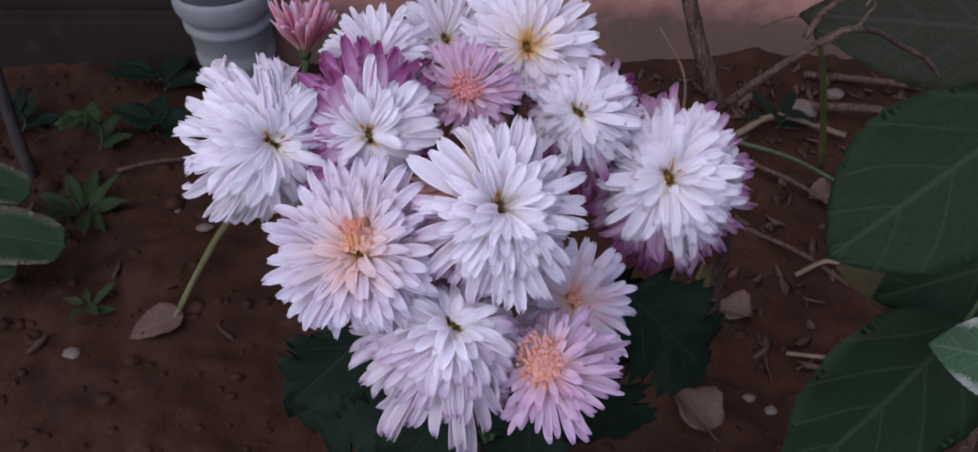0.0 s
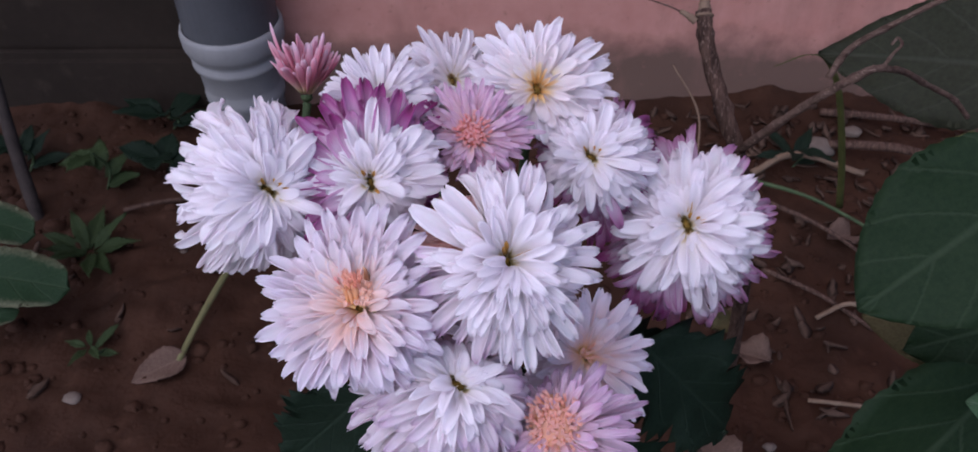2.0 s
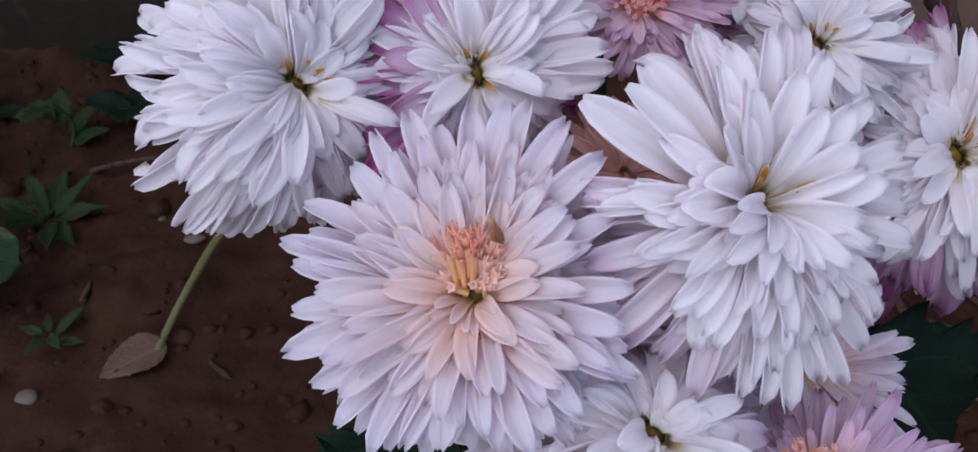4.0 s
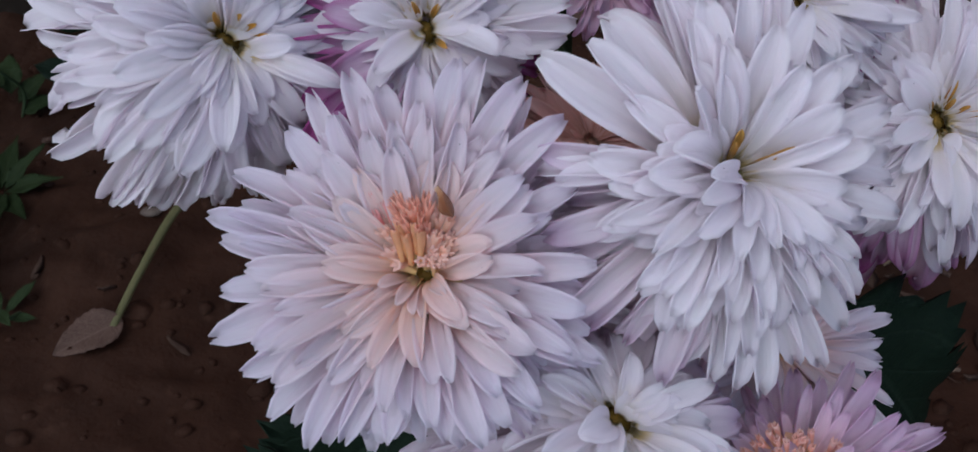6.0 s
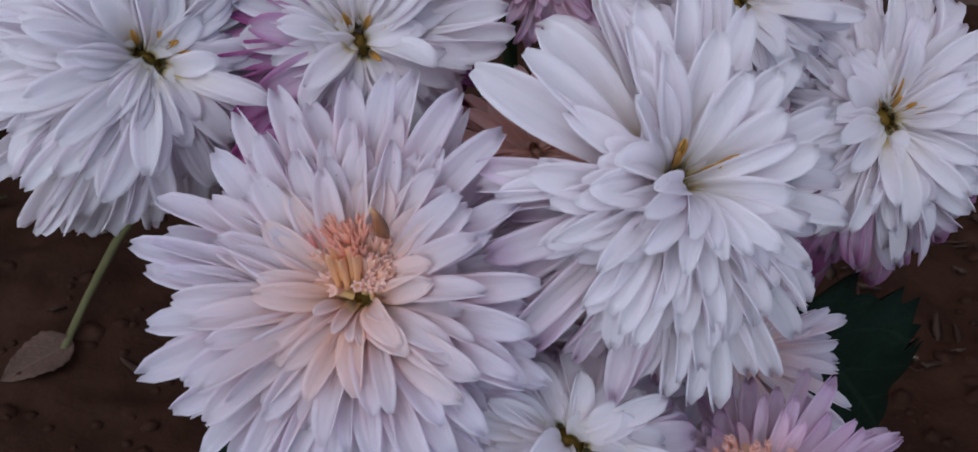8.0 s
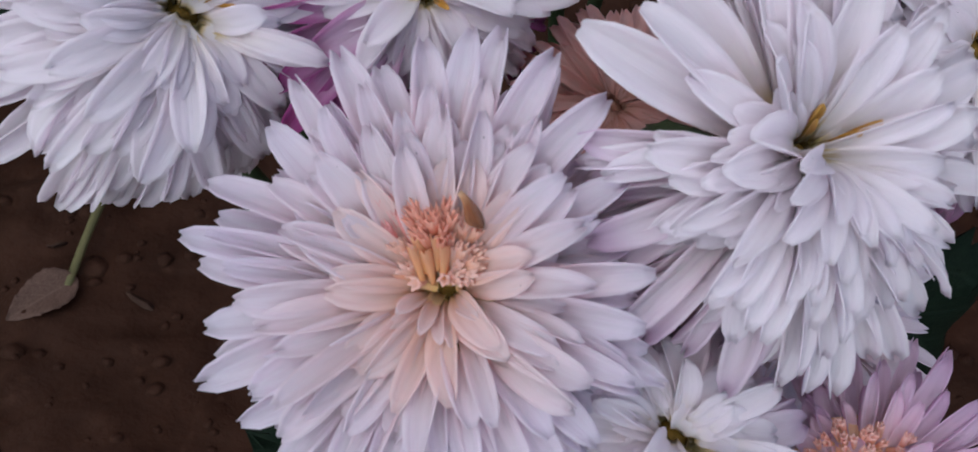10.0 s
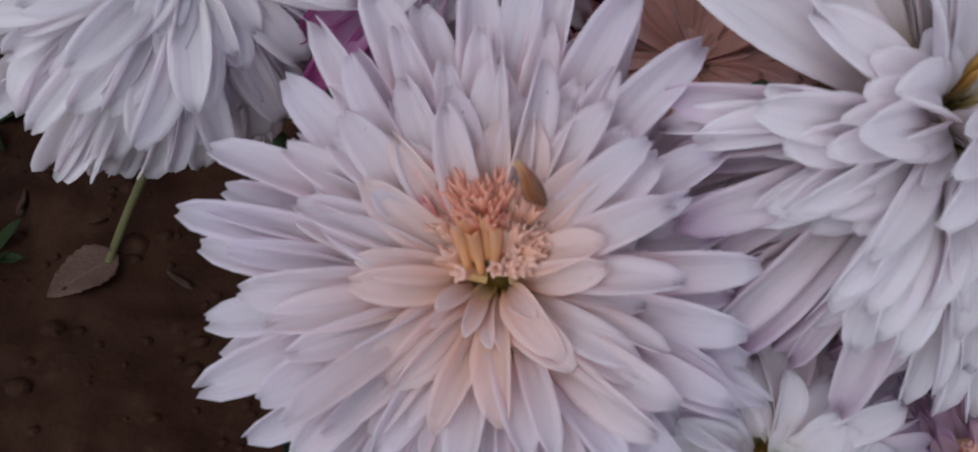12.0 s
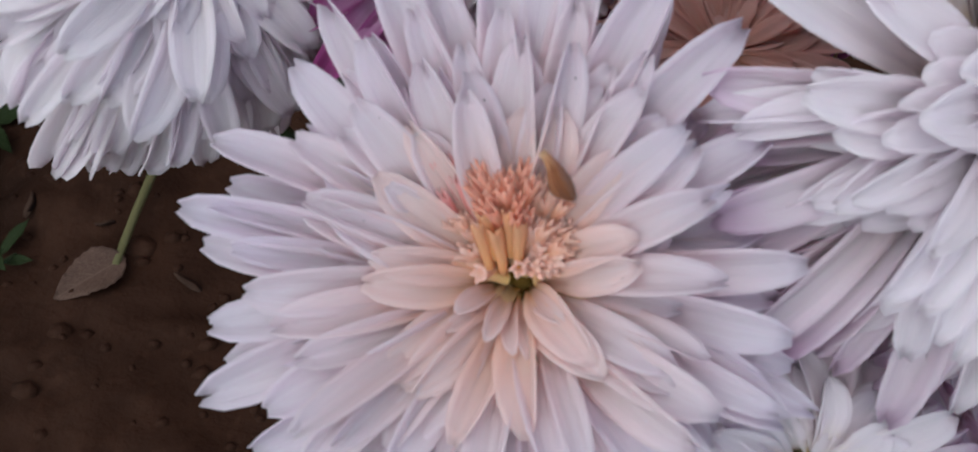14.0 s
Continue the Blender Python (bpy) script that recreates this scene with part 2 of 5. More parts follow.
def leaf_material(name, dark, light, vein, edge=None, gloss=0.58):
    """Leaf blade with a pale midrib, slanting side veins and blotches; u along, v across."""
    m, nt, bsdf, out = shader(name)
    uv = node(nt, "ShaderNodeTexCoord").outputs["UV"]
    place = node(nt, "ShaderNodeTexCoord").outputs["Object"]
    sep = node(nt, "ShaderNodeSeparateXYZ", [(0, uv)])
    c = node(nt, "ShaderNodeMath", [(0, sep.outputs[1]), (1, 0.5)], operation="SUBTRACT").outputs[0]
    a = node(nt, "ShaderNodeMath", [(0, c)], operation="ABSOLUTE").outputs[0]
    rib = node(nt, "ShaderNodeMapRange", [(0, a), (1, 0.008), (2, 0.03), (3, 1.0), (4, 0.0)]).outputs[0]
    slant = node(nt, "ShaderNodeMath", [(0, a), (1, -0.75), (2, sep.outputs[0])], operation="MULTIPLY_ADD").outputs[0]
    wob = noise_tex(nt, place, 60.0, 2.0)
    slant = node(nt, "ShaderNodeMath", [(0, wob), (1, 0.03), (2, slant)], operation="MULTIPLY_ADD").outputs[0]
    saw = node(nt, "ShaderNodeMath", [(0, slant), (1, 0.115)], operation="PINGPONG").outputs[0]
    side = node(nt, "ShaderNodeMapRange", [(0, saw), (1, 0.003), (2, 0.014), (3, 0.75), (4, 0.0)]).outputs[0]
    veins = node(nt, "ShaderNodeMath", [(0, rib), (1, side)], operation="MAXIMUM").outputs[0]
    blot = noise_tex(nt, place, 45.0, 5.0, 0.65)
    fine = noise_tex(nt, place, 420.0, 4.0, 0.6)
    colour = mixc(nt, node(nt, "ShaderNodeMapRange", [(0, blot), (1, 0.35), (2, 0.68)]).outputs[0], dark, light)
    colour = mixc(nt, node(nt, "ShaderNodeMapRange", [(0, fine), (1, 0.55), (2, 0.75), (3, 0.0), (4, 0.35)]).outputs[0], colour, vein)
    if edge:
        rim = node(nt, "ShaderNodeMapRange", [(0, node(nt, "ShaderNodeMath", [(0, blot), (1, 0.25), (2, a)], operation="MULTIPLY_ADD").outputs[0]), (1, 0.46), (2, 0.60)]).outputs[0]
        colour = mixc(nt, rim, colour, edge)
    colour = mixc(nt, node(nt, "ShaderNodeMath", [(0, veins), (1, 0.38)], operation="MULTIPLY").outputs[0], colour, vein)
    nt.links.new(colour, bsdf.inputs["Base Color"])
    rr = node(nt, "ShaderNodeMapRange", [(0, fine), (3, gloss - 0.08), (4, gloss + 0.18)]).outputs[0]
    nt.links.new(rr, bsdf.inputs["Roughness"])
    bsdf.inputs["Specular IOR Level"].default_value = 0.12
    h = node(nt, "ShaderNodeMath", [(0, veins), (1, -0.7), (2, blot)], operation="MULTIPLY_ADD").outputs[0]
    bump(nt, bsdf, h, 0.6, 0.0008)
    trans = node(nt, "ShaderNodeBsdfTranslucent", [("Color", colour)])
    mix = node(nt, "ShaderNodeMixShader", [(0, 0.12), (1, bsdf.outputs[0]), (2, trans.outputs[0])])
    nt.links.new(mix.outputs[0], out.inputs[0])
    return m


LEAF_ROSE = leaf_material("leaf_dark_green", (0.0060, 0.0150, 0.0050), (0.0110, 0.0220, 0.0080), (0.036, 0.052, 0.028))
LEAF_DIM = leaf_material("leaf_dull", (0.014, 0.014, 0.008), (0.022, 0.024, 0.013), (0.040, 0.042, 0.030))
LEAF_SPOT = leaf_material("leaf_pale_edged", (0.025, 0.055, 0.026), (0.045, 0.080, 0.040), (0.12, 0.15, 0.11), (0.30, 0.31, 0.29))
LEAF_OLIVE = leaf_material("leaf_olive", (0.050, 0.038, 0.016), (0.072, 0.060, 0.026), (0.10, 0.08, 0.04))
# green taken down to near black: the shade under the blooms is in it
LEAF_MUM_SHADED = leaf_material("leaf_chrysanthemum_shaded", (0.0040, 0.0092, 0.0052), (0.0080, 0.0160, 0.0086), (0.018, 0.030, 0.019))
LEAF_WEED = leaf_material("leaf_weed", (0.015, 0.026, 0.009), (0.027, 0.040, 0.014), (0.05, 0.062, 0.028))
GRASS = leaf_material("yellow_green_grass", (0.046, 0.050, 0.015), (0.074, 0.074, 0.022), (0.10, 0.095, 0.04))
LEAF_ROUND = leaf_material("leaf_broad_weed", (0.007, 0.019, 0.007), (0.012, 0.026, 0.010), (0.028, 0.042, 0.02), (0.075, 0.075, 0.045))
LEAF_DRY = leaf_material("leaf_dried", (0.075, 0.044, 0.034), (0.13, 0.082, 0.064), (0.17, 0.115, 0.09), None, 0.75)


def rough_material(name, dark, light, spot, scale, depth, gloss=0.85, spots=(0.62, 0.75), stretch=None):
    """Grainy matt surface: two colours in patches, a third in specks, and relief at two sizes."""
    m, nt, bsdf, out = shader(name)
    place = node(nt, "ShaderNodeTexCoord").outputs["Object"]
    if stretch:
        place = node(nt, "ShaderNodeMapping", [("Vector", place), ("Scale", stretch)]).outputs[0]
    big, fine = noise_tex(nt, place, scale, 6.0, 0.6), noise_tex(nt, place, scale * 14, 5.0, 0.65)
    speck = noise_tex(nt, place, scale * 5.3, 3.0, 0.5)
    colour = mixc(nt, node(nt, "ShaderNodeMapRange", [(0, big), (1, 0.32), (2, 0.70)]).outputs[0], dark, light)
    colour = mixc(nt, node(nt, "ShaderNodeMapRange", [(0, speck), (1, spots[0]), (2, spots[1]), (3, 0.0), (4, 0.7)]).outputs[0], colour, spot)
    colour = mixc(nt, node(nt, "ShaderNodeMapRange", [(0, fine), (1, 0.3), (2, 0.7), (3, 0.45), (4, 0.0)]).outputs[0], colour, dark)
    nt.links.new(colour, bsdf.inputs["Base Color"])
    bsdf.inputs["Roughness"].default_value = gloss
    bsdf.inputs["Specular IOR Level"].default_value = 0.14
    h = node(nt, "ShaderNodeMath", [(0, fine), (1, 0.35), (2, big)], operation="MULTIPLY_ADD").outputs[0]
    bump(nt, bsdf, h, 0.8, depth)
    return m


SOIL = rough_material("soil", (0.0200, 0.0078, 0.0042), (0.043, 0.0178, 0.0098), (0.060, 0.029, 0.018), 9.0, 0.006)
STONE = rough_material("pebble", (0.09, 0.065, 0.055), (0.15, 0.12, 0.10), (0.20, 0.17, 0.15), 40.0, 0.002)
LITTER = rough_material("dry_litter", (0.030, 0.016, 0.011), (0.085, 0.052, 0.038), (0.16, 0.105, 0.08), 34.0, 0.001)
BARK = rough_material("dead_stem", (0.024, 0.012, 0.009), (0.120, 0.070, 0.053), (0.27, 0.19, 0.155), 60.0, 0.003, 0.85, (0.56, 0.70), (5.0, 0.9, 0.9))
TWIG = rough_material("dead_twig", (0.040, 0.022, 0.016), (0.15, 0.095, 0.076), (0.30, 0.215, 0.18), 75.0, 0.0025, 0.85, (0.56, 0.70), (0.8, 3.5, 3.5))
STAKE = rough_material("dark_stake", (0.020, 0.015, 0.014), (0.040, 0.030, 0.027), (0.06, 0.048, 0.044), 50.0, 0.002)
STRAW = rough_material("straw", (0.11, 0.07, 0.048), (0.18, 0.125, 0.09), (0.24, 0.18, 0.13), 60.0, 0.001)
STEM = rough_material("green_stem", (0.030, 0.045, 0.022), (0.055, 0.080, 0.035), (0.09, 0.075, 0.05), 60.0, 0.001, 0.6)
STALK = rough_material("pale_stalk", (0.085, 0.080, 0.035), (0.14, 0.13, 0.06), (0.17, 0.11, 0.06), 30.0, 0.001, 0.6)
PIPE = rough_material("grey_plastic", (0.155, 0.150, 0.156), (0.21, 0.205, 0.212), (0.14, 0.128, 0.122), 16.0, 0.0006, 0.5, (0.66, 0.8))
PIPE_DARK = rough_material("grey_pipe", (0.17, 0.17, 0.19), (0.215, 0.215, 0.24), (0.14, 0.128, 0.128), 16.0, 0.0006, 0.45, (0.66, 0.8))
# dark brown in random patches, the same from top to bottom
CONCRETE = rough_material("dark_cement", (0.0120, 0.0080, 0.0060), (0.0250, 0.0175, 0.0132), (0.038, 0.028, 0.0215), 6.0, 0.004)


def wall_material(name, paint, paint_worn, dirt, low, high):
    """Painted plaster, splashed with soil from the ground up to an uneven line."""
    m, nt, bsdf, out = shader(name)
    place = node(nt, "ShaderNodeTexCoord").outputs["Object"]
    z = node(nt, "ShaderNodeSeparateXYZ", [(0, place)]).outputs[2]
    big, mid, fine = noise_tex(nt, place, 4.0, 6.0, 0.6), noise_tex(nt, place, 22.0, 5.0, 0.6), noise_tex(nt, place, 160.0, 4.0, 0.6)
    colour = mixc(nt, node(nt, "ShaderNodeMapRange", [(0, mid), (1, 0.35), (2, 0.7)]).outputs[0], paint, paint_worn)
    line = node(nt, "ShaderNodeMath", [(0, big), (1, 0.10), (2, z)], operation="MULTIPLY_ADD").outputs[0]
    line = node(nt, "ShaderNodeMath", [(0, mid), (1, 0.06), (2, line)], operation="MULTIPLY_ADD").outputs[0]
    splash = node(nt, "ShaderNodeMapRange", [(0, line), (1, low), (2, high), (3, 0.92), (4, 0.0)]).outputs[0]
    colour = mixc(nt, splash, colour, dirt)
    runs = noise_tex(nt, node(nt, "ShaderNodeMapping", [("Vector", place), ("Scale", (1.0, 1.0, 0.35))]).outputs[0], 13.0, 5.0, 0.62)
    stain = node(nt, "ShaderNodeMapRange", [(0, runs), (1, 0.52), (2, 0.72), (3, 0.0), (4, 0.6)]).outputs[0]
    colour = mixc(nt, stain, colour, tuple(0.5 * a + 0.5 * b for a, b in zip(paint, dirt)))
    chips = noise_tex(nt, place, 75.0, 4.0, 0.6)
    chip = node(nt, "ShaderNodeMapRange", [(0, chips), (1, 0.64), (2, 0.70), (3, 0.0), (4, 0.5)]).outputs[0]
    colour = mixc(nt, chip, colour, tuple(0.4 * a + 0.6 * b for a, b in zip(paint, dirt)))
    nt.links.new(colour, bsdf.inputs["Base Color"])
    bsdf.inputs["Roughness"].default_value = 0.85
    h = node(nt, "ShaderNodeMath", [(0, fine), (1, 0.3), (2, mid)], operation="MULTIPLY_ADD").outputs[0]
    bump(nt, bsdf, h, 0.5, 0.003)
    return m


WALL_PINK = wall_material("pink_wall_paint", (0.35, 0.155, 0.128), (0.42, 0.205, 0.172), (0.082, 0.050, 0.036), 0.140, 0.185)

# ---- mesh helpers ----


def shade(me, material):
    me.materials.append(material)
    me.polygons.foreach_set("use_smooth", [True] * len(me.polygons))
    me.update()
    return me


def mesh(name, verts, faces, material, uvs=None, rim=0):
    """rim: how many of the last faces are a sharp narrow edge between the two sides of a thin body."""
    me = bpy.data.meshes.new(name)
    me.from_pydata([tuple(v) for v in verts], [], faces)
    if uvs is not None:
        layer = me.uv_layers.new(name="UVMap")
        idx = np.empty(len(me.loops), dtype=np.int32)
        me.loops.foreach_get("vertex_index", idx)
        layer.data.foreach_set("uv", np.asarray(uvs, dtype=np.float32)[idx].ravel())
    shade(me, material)
    for p in range(len(faces) - rim, len(faces)):
        me.polygons[p].use_smooth = False
    return me


def child(name, me, parent, m=None, label=""):
    ob = new(name, me)
    ob.parent = parent
    if m is not None:
        ob.matrix_basis = m
    if label:
        ob["label"] = label
    return ob


def shell(top, rows, cols, thick, uv):
    """A closed thin body from a rows x cols sheet of points: both sides and the rim."""
    top = np.asarray(top, dtype=float).reshape(rows, cols, 3)
    du, dv = np.gradient(top, axis=0), np.gradient(top, axis=1)
    n = np.cross(du, dv)
    n /= np.maximum(np.linalg.norm(n, axis=2, keepdims=True), 1e-9)
    n[:, 0], n[:, -1] = n[:, 1], n[:, -2]
    taper = np.ones((rows, cols, 1))
    taper[:, 0], taper[:, -1], taper[-1, :] = 0.25, 0.25, 0.25
    low = top - n * thick * taper
    verts = np.concatenate([top.reshape(-1, 3), low.reshape(-1, 3)])
    k, faces = rows * cols, []
    at = lambda i, j: i * cols + j
    for i in range(rows - 1):
        for j in range(cols - 1):
            q = (at(i, j), at(i + 1, j), at(i + 1, j + 1), at(i, j + 1))
            faces += [q, tuple(k + a for a in reversed(q))]
    ring = [at(0, j) for j in range(cols)] + [at(i, cols - 1) for i in range(1, rows)] + [at(rows - 1, j) for j in range(cols - 2, -1, -1)] + [at(i, 0) for i in range(rows - 2, 0, -1)]
    for a, b in zip(ring, ring[1:] + ring[:1]):
        faces.append((a, b, k + b, k + a))
    return verts, faces, np.concatenate([uv, uv])


def petal_mesh(name, material, bend, cup, rnd, aspect, rows=12, cols=7, notch=0.03, narrow=0.38, twist=0.0):
    """A petal one unit long, along +x, face up (+z); half width = aspect. bend: degrees it turns (up +) from base to tip."""
    s = np.linspace(0, 1, rows) ** 0.85
    v = np.linspace(-1, 1, cols)
    ang = np.radians(bend) * (0.25 * s + 0.75 * s * s)
    cx = np.concatenate([[0], np.cumsum(np.diff(s) * np.cos((ang[1:] + ang[:-1]) / 2))])
    cz = np.concatenate([[0], np.cumsum(np.diff(s) * np.sin((ang[1:] + ang[:-1]) / 2))])
    grow_ = np.clip(s / 0.70, 0, 1)
    w = narrow + (1 - narrow) * grow_ * grow_ * (3 - 2 * grow_)
    end = np.clip((s - 0.66) / 0.34, 0, 1)
    w = w * np.sqrt(np.maximum(1 - end ** rnd.uniform(2.1, 2.9) * rnd.uniform(0.88, 0.95), 0.0))
    sway, ripple, lean = rnd.uniform(-0.22, 0.22), rnd.uniform(0.02, 0.10), rnd.uniform(-0.18, 0.18)
    ridge, phase, ragged = rnd.uniform(0.07, 0.14), rnd.uniform(0, 6.28), rnd.uniform(0.0, 0.012, cols)
    pts, uv = [], []
    for i in range(rows):
        turn = twist * s[i] + lean
        for j in range(cols):
            side = w[i] * aspect
            flat = cup * v[j] ** 2 * (0.75 + 0.35 * s[i]) + ridge * math.cos(3 * math.pi * v[j]) * (0.5 + s[i]) * (1 - 0.75 * end[i]) + ripple * math.sin(7 * s[i] + phase + v[j]) * v[j]
            across, lift = v[j] * side * (1 - 0.12 * cup), flat * side
            y = across * math.cos(turn) - lift * math.sin(turn)
            lift = across * math.sin(turn) + lift * math.cos(turn)
            back = (notch * math.exp(-(v[j] / 0.3) ** 2) + ragged[j]) * end[i] ** 3
            pts.append((cx[i] - back - math.sin(ang[i]) * lift, y + sway * aspect * s[i] ** 2, cz[i] + math.cos(ang[i]) * lift))
            uv.append((s[i], 0.5 + 0.5 * v[j]))
    verts, faces, uvs = shell(pts, rows, cols, 0.010, np.array(uv))
    return mesh(name, verts, faces, material, uvs, 2 * (rows + cols) - 4)


def tube(name, points, radii, material, sides=8, lumps=0.0, rnd=None):
    """A round, tapering, slightly lumpy stem through points."""
    p = [Vector(q) for q in points]
    verts, faces = [], []
    up = Vector((0.31, 0.2, 0.93))
    for i, c in enumerate(p):
        t = (p[min(i + 1, len(p) - 1)] - p[max(i - 1, 0)]).normalized()
        a = t.cross(up).normalized()
        b = t.cross(a)
        for k in range(sides):
            f = 2 * math.pi * k / sides
            r = radii[i] * (1 + (rnd.uniform(-lumps, lumps) if rnd is not None else 0))
            verts.append(c + (a * math.cos(f) + b * math.sin(f)) * r)
    for i in range(len(p) - 1):
        for k in range(sides):
            k2 = (k + 1) % sides
            faces.append((i * sides + k, i * sides + k2, (i + 1) * sides + k2, (i + 1) * sides + k))
    faces += [tuple(reversed(range(sides))), tuple(range((len(p) - 1) * sides, len(p) * sides))]
    return mesh(name, verts, faces, material)


def smooth_line(points, n):
    """Catmull-Rom points through the given ones."""
    q = [Vector(a) for a in points]
    q = [q[0] * 2 - q[1]] + q + [q[-1] * 2 - q[-2]]
    out = []
    for i in range(1, len(q) - 2):
        for k in range(n):
            t = k / n
            a, b, c, d = q[i - 1], q[i], q[i + 1], q[i + 2]
            out.append(0.5 * (2 * b + (c - a) * t + (2 * a - 5 * b + 4 * c - d) * t * t + (3 * b - a - 3 * c + d) * t ** 3))
    return out + [q[-2]]


def frame_of(origin, z_axis, x_hint):
    z = Vector(z_axis).normalized()
    x = Vector(x_hint)
    x = (x - z * x.dot(z)).normalized()
    m = Matrix((x, z.cross(x), z)).transposed().to_4x4()
    m.translation = origin
    return m


def leaf_mesh(name, material, width, kind="ovate", fold=0.25, droop=0.3, wave=0.05, teeth=0.0, rows=22, cols=9, seed=1, thick=0.004):
    """A leaf one unit long along +x, face up. width: half width."""
    rnd = np.random.default_rng(seed)
    s = np.linspace(0, 1, rows)
    if kind == "ovate":
        w = np.sin(np.pi * s ** 0.72) ** 0.85
    elif kind == "obovate":
        w = np.sin(np.pi * s ** 1.12) ** 0.8
    elif kind == "lance":
        w = np.sin(np.pi * s ** 0.85) ** 1.1
    elif kind == "round":
        w = np.sqrt(np.maximum(1 - (2 * s - 1) ** 2, 0)) ** 0.8
    else:
        body = np.sin(np.pi * s ** 0.8) ** 0.6
        lobes = 0.62 + 0.38 * np.abs(np.sin(np.pi * (s * 3.4 + 0.1))) ** 0.7
        w = body * lobes
        w[s < 0.16] = np.minimum(w[s < 0.16], 0.13)
    w = np.maximum(w, 0.015)
    pts, uv = [], []
    ph = rnd.uniform(0, 6.28, 4)
    for i in range(rows):
        tooth = 1 + teeth * (1 if i % 2 else -1)
        for j in range(cols):
            v = -1 + 2 * j / (cols - 1)
            y = v * w[i] * width * (tooth if abs(v) == 1 else 1)
            fwd = (0.10 * abs(v) ** 1.5 * w[i] * width * 2 if kind == "lobed" else 0.0)
            z = -droop * s[i] ** 2 * 0.5 + fold * abs(y) + wave * math.sin(9 * s[i] + ph[0] + 1.5 * v) * abs(v) ** 1.5 + 0.012 * math.sin(26 * s[i] - 6 * abs(v)) * abs(v)
            pts.append((s[i] + fwd, y, z))
            uv.append((s[i], 0.5 + 0.5 * v * min(1.0, w[i] + 0.2)))
    vts, fcs, uvs = shell(pts, rows, cols, thick, np.array(uv))
    return mesh(name, vts, fcs, material, uvs, 2 * (rows + cols) - 4)


def leaf_pose(base, tip, up):
    d = Vector(tip) - Vector(base)
    z = Vector(up)
    z = (z - d * (z.dot(d) / d.length_squared)).normalized()
    x = d.normalized()
    m = Matrix((x, z.cross(x), z)).transposed().to_4x4() @ Matrix.Scale(d.length, 4)
    m.translation = base
    return m


# ---- ground and wall ----
CLOD = noise.fractal


def soil_height(x, y):
    p = Vector((x, y, 0.3))
    h = 0.022 * CLOD(p * 4.0, 1.0, 2.0, 4) + 0.010 * abs(noise.noise(p * 22.0)) + 0.005 * noise.noise(p * 60.0)
    far = max(-0.95 - x, x - 0.80, 0.10 - y, y - 1.10, 0.0)
    return (h - 0.006) * math.exp(-8.0 * far)


def build_ground():
    near_x = list(np.arange(-0.95, 0.80, 0.008))
    near_y = list(np.arange(0.10, 1.10, 0.008))
    far = [0.1, 0.3, 0.7, 1.5, 4, 12, 40, 150, 600]
    xs = [near_x[0] - f for f in reversed(far)] + near_x + [near_x[-1] + f for f in far]
    ys = [near_y[0] - f for f in reversed(far)] + near_y + [near_y[-1] + f for f in far]
    verts = [(x, y, soil_height(x, y)) for y in ys for x in xs]
    nx = len(xs)
    faces = [(j * nx + i, j * nx + i + 1, (j + 1) * nx + i + 1, (j + 1) * nx + i) for j in range(len(ys) - 1) for i in range(nx - 1)]
    tagged(new("ground", mesh("ground", verts, faces, SOIL)), "dark reddish brown garden soil, bare and crumbly", "soil", kind="structure")


def box(name, x0, x1, y0, y1, z0, z1, material, bevel=0.004, cuts=0):
    bm = bmesh.new()
    bmesh.ops.create_cube(bm, size=1.0)
    bmesh.ops.scale(bm, vec=(x1 - x0, y1 - y0, z1 - z0), verts=bm.verts)
    bmesh.ops.translate(bm, vec=((x0 + x1) / 2, (y0 + y1) / 2, (z0 + z1) / 2), verts=bm.verts)
    bmesh.ops.bevel(bm, geom=bm.edges[:], offset=bevel, segments=2, affect="EDGES")
    me = bpy.data.meshes.new(name)
    bm.to_mesh(me)
    bm.free()
    me.materials.append(material)
    return new(name, me)


build_ground()
tagged(box("wall_house", -0.36, 14.0, 1.030, 1.28, -0.3, 3.0, WALL_PINK), "pink painted house wall, soil-splashed near the ground", "wall", kind="structure")
tagged(box("wall_side", -14.0, -0.362, 1.045, 1.27, -0.3, 3.0, CONCRETE), "dark brown cement wall beside the downpipe", "wall", kind="structure")
tagged(box("plinth_side", -14.0, -0.355, 1.015, 1.044, -0.3, 0.075, CONCRETE, 0.010), "dark brown cement plinth under the dark wall", "plinth", kind="structure")


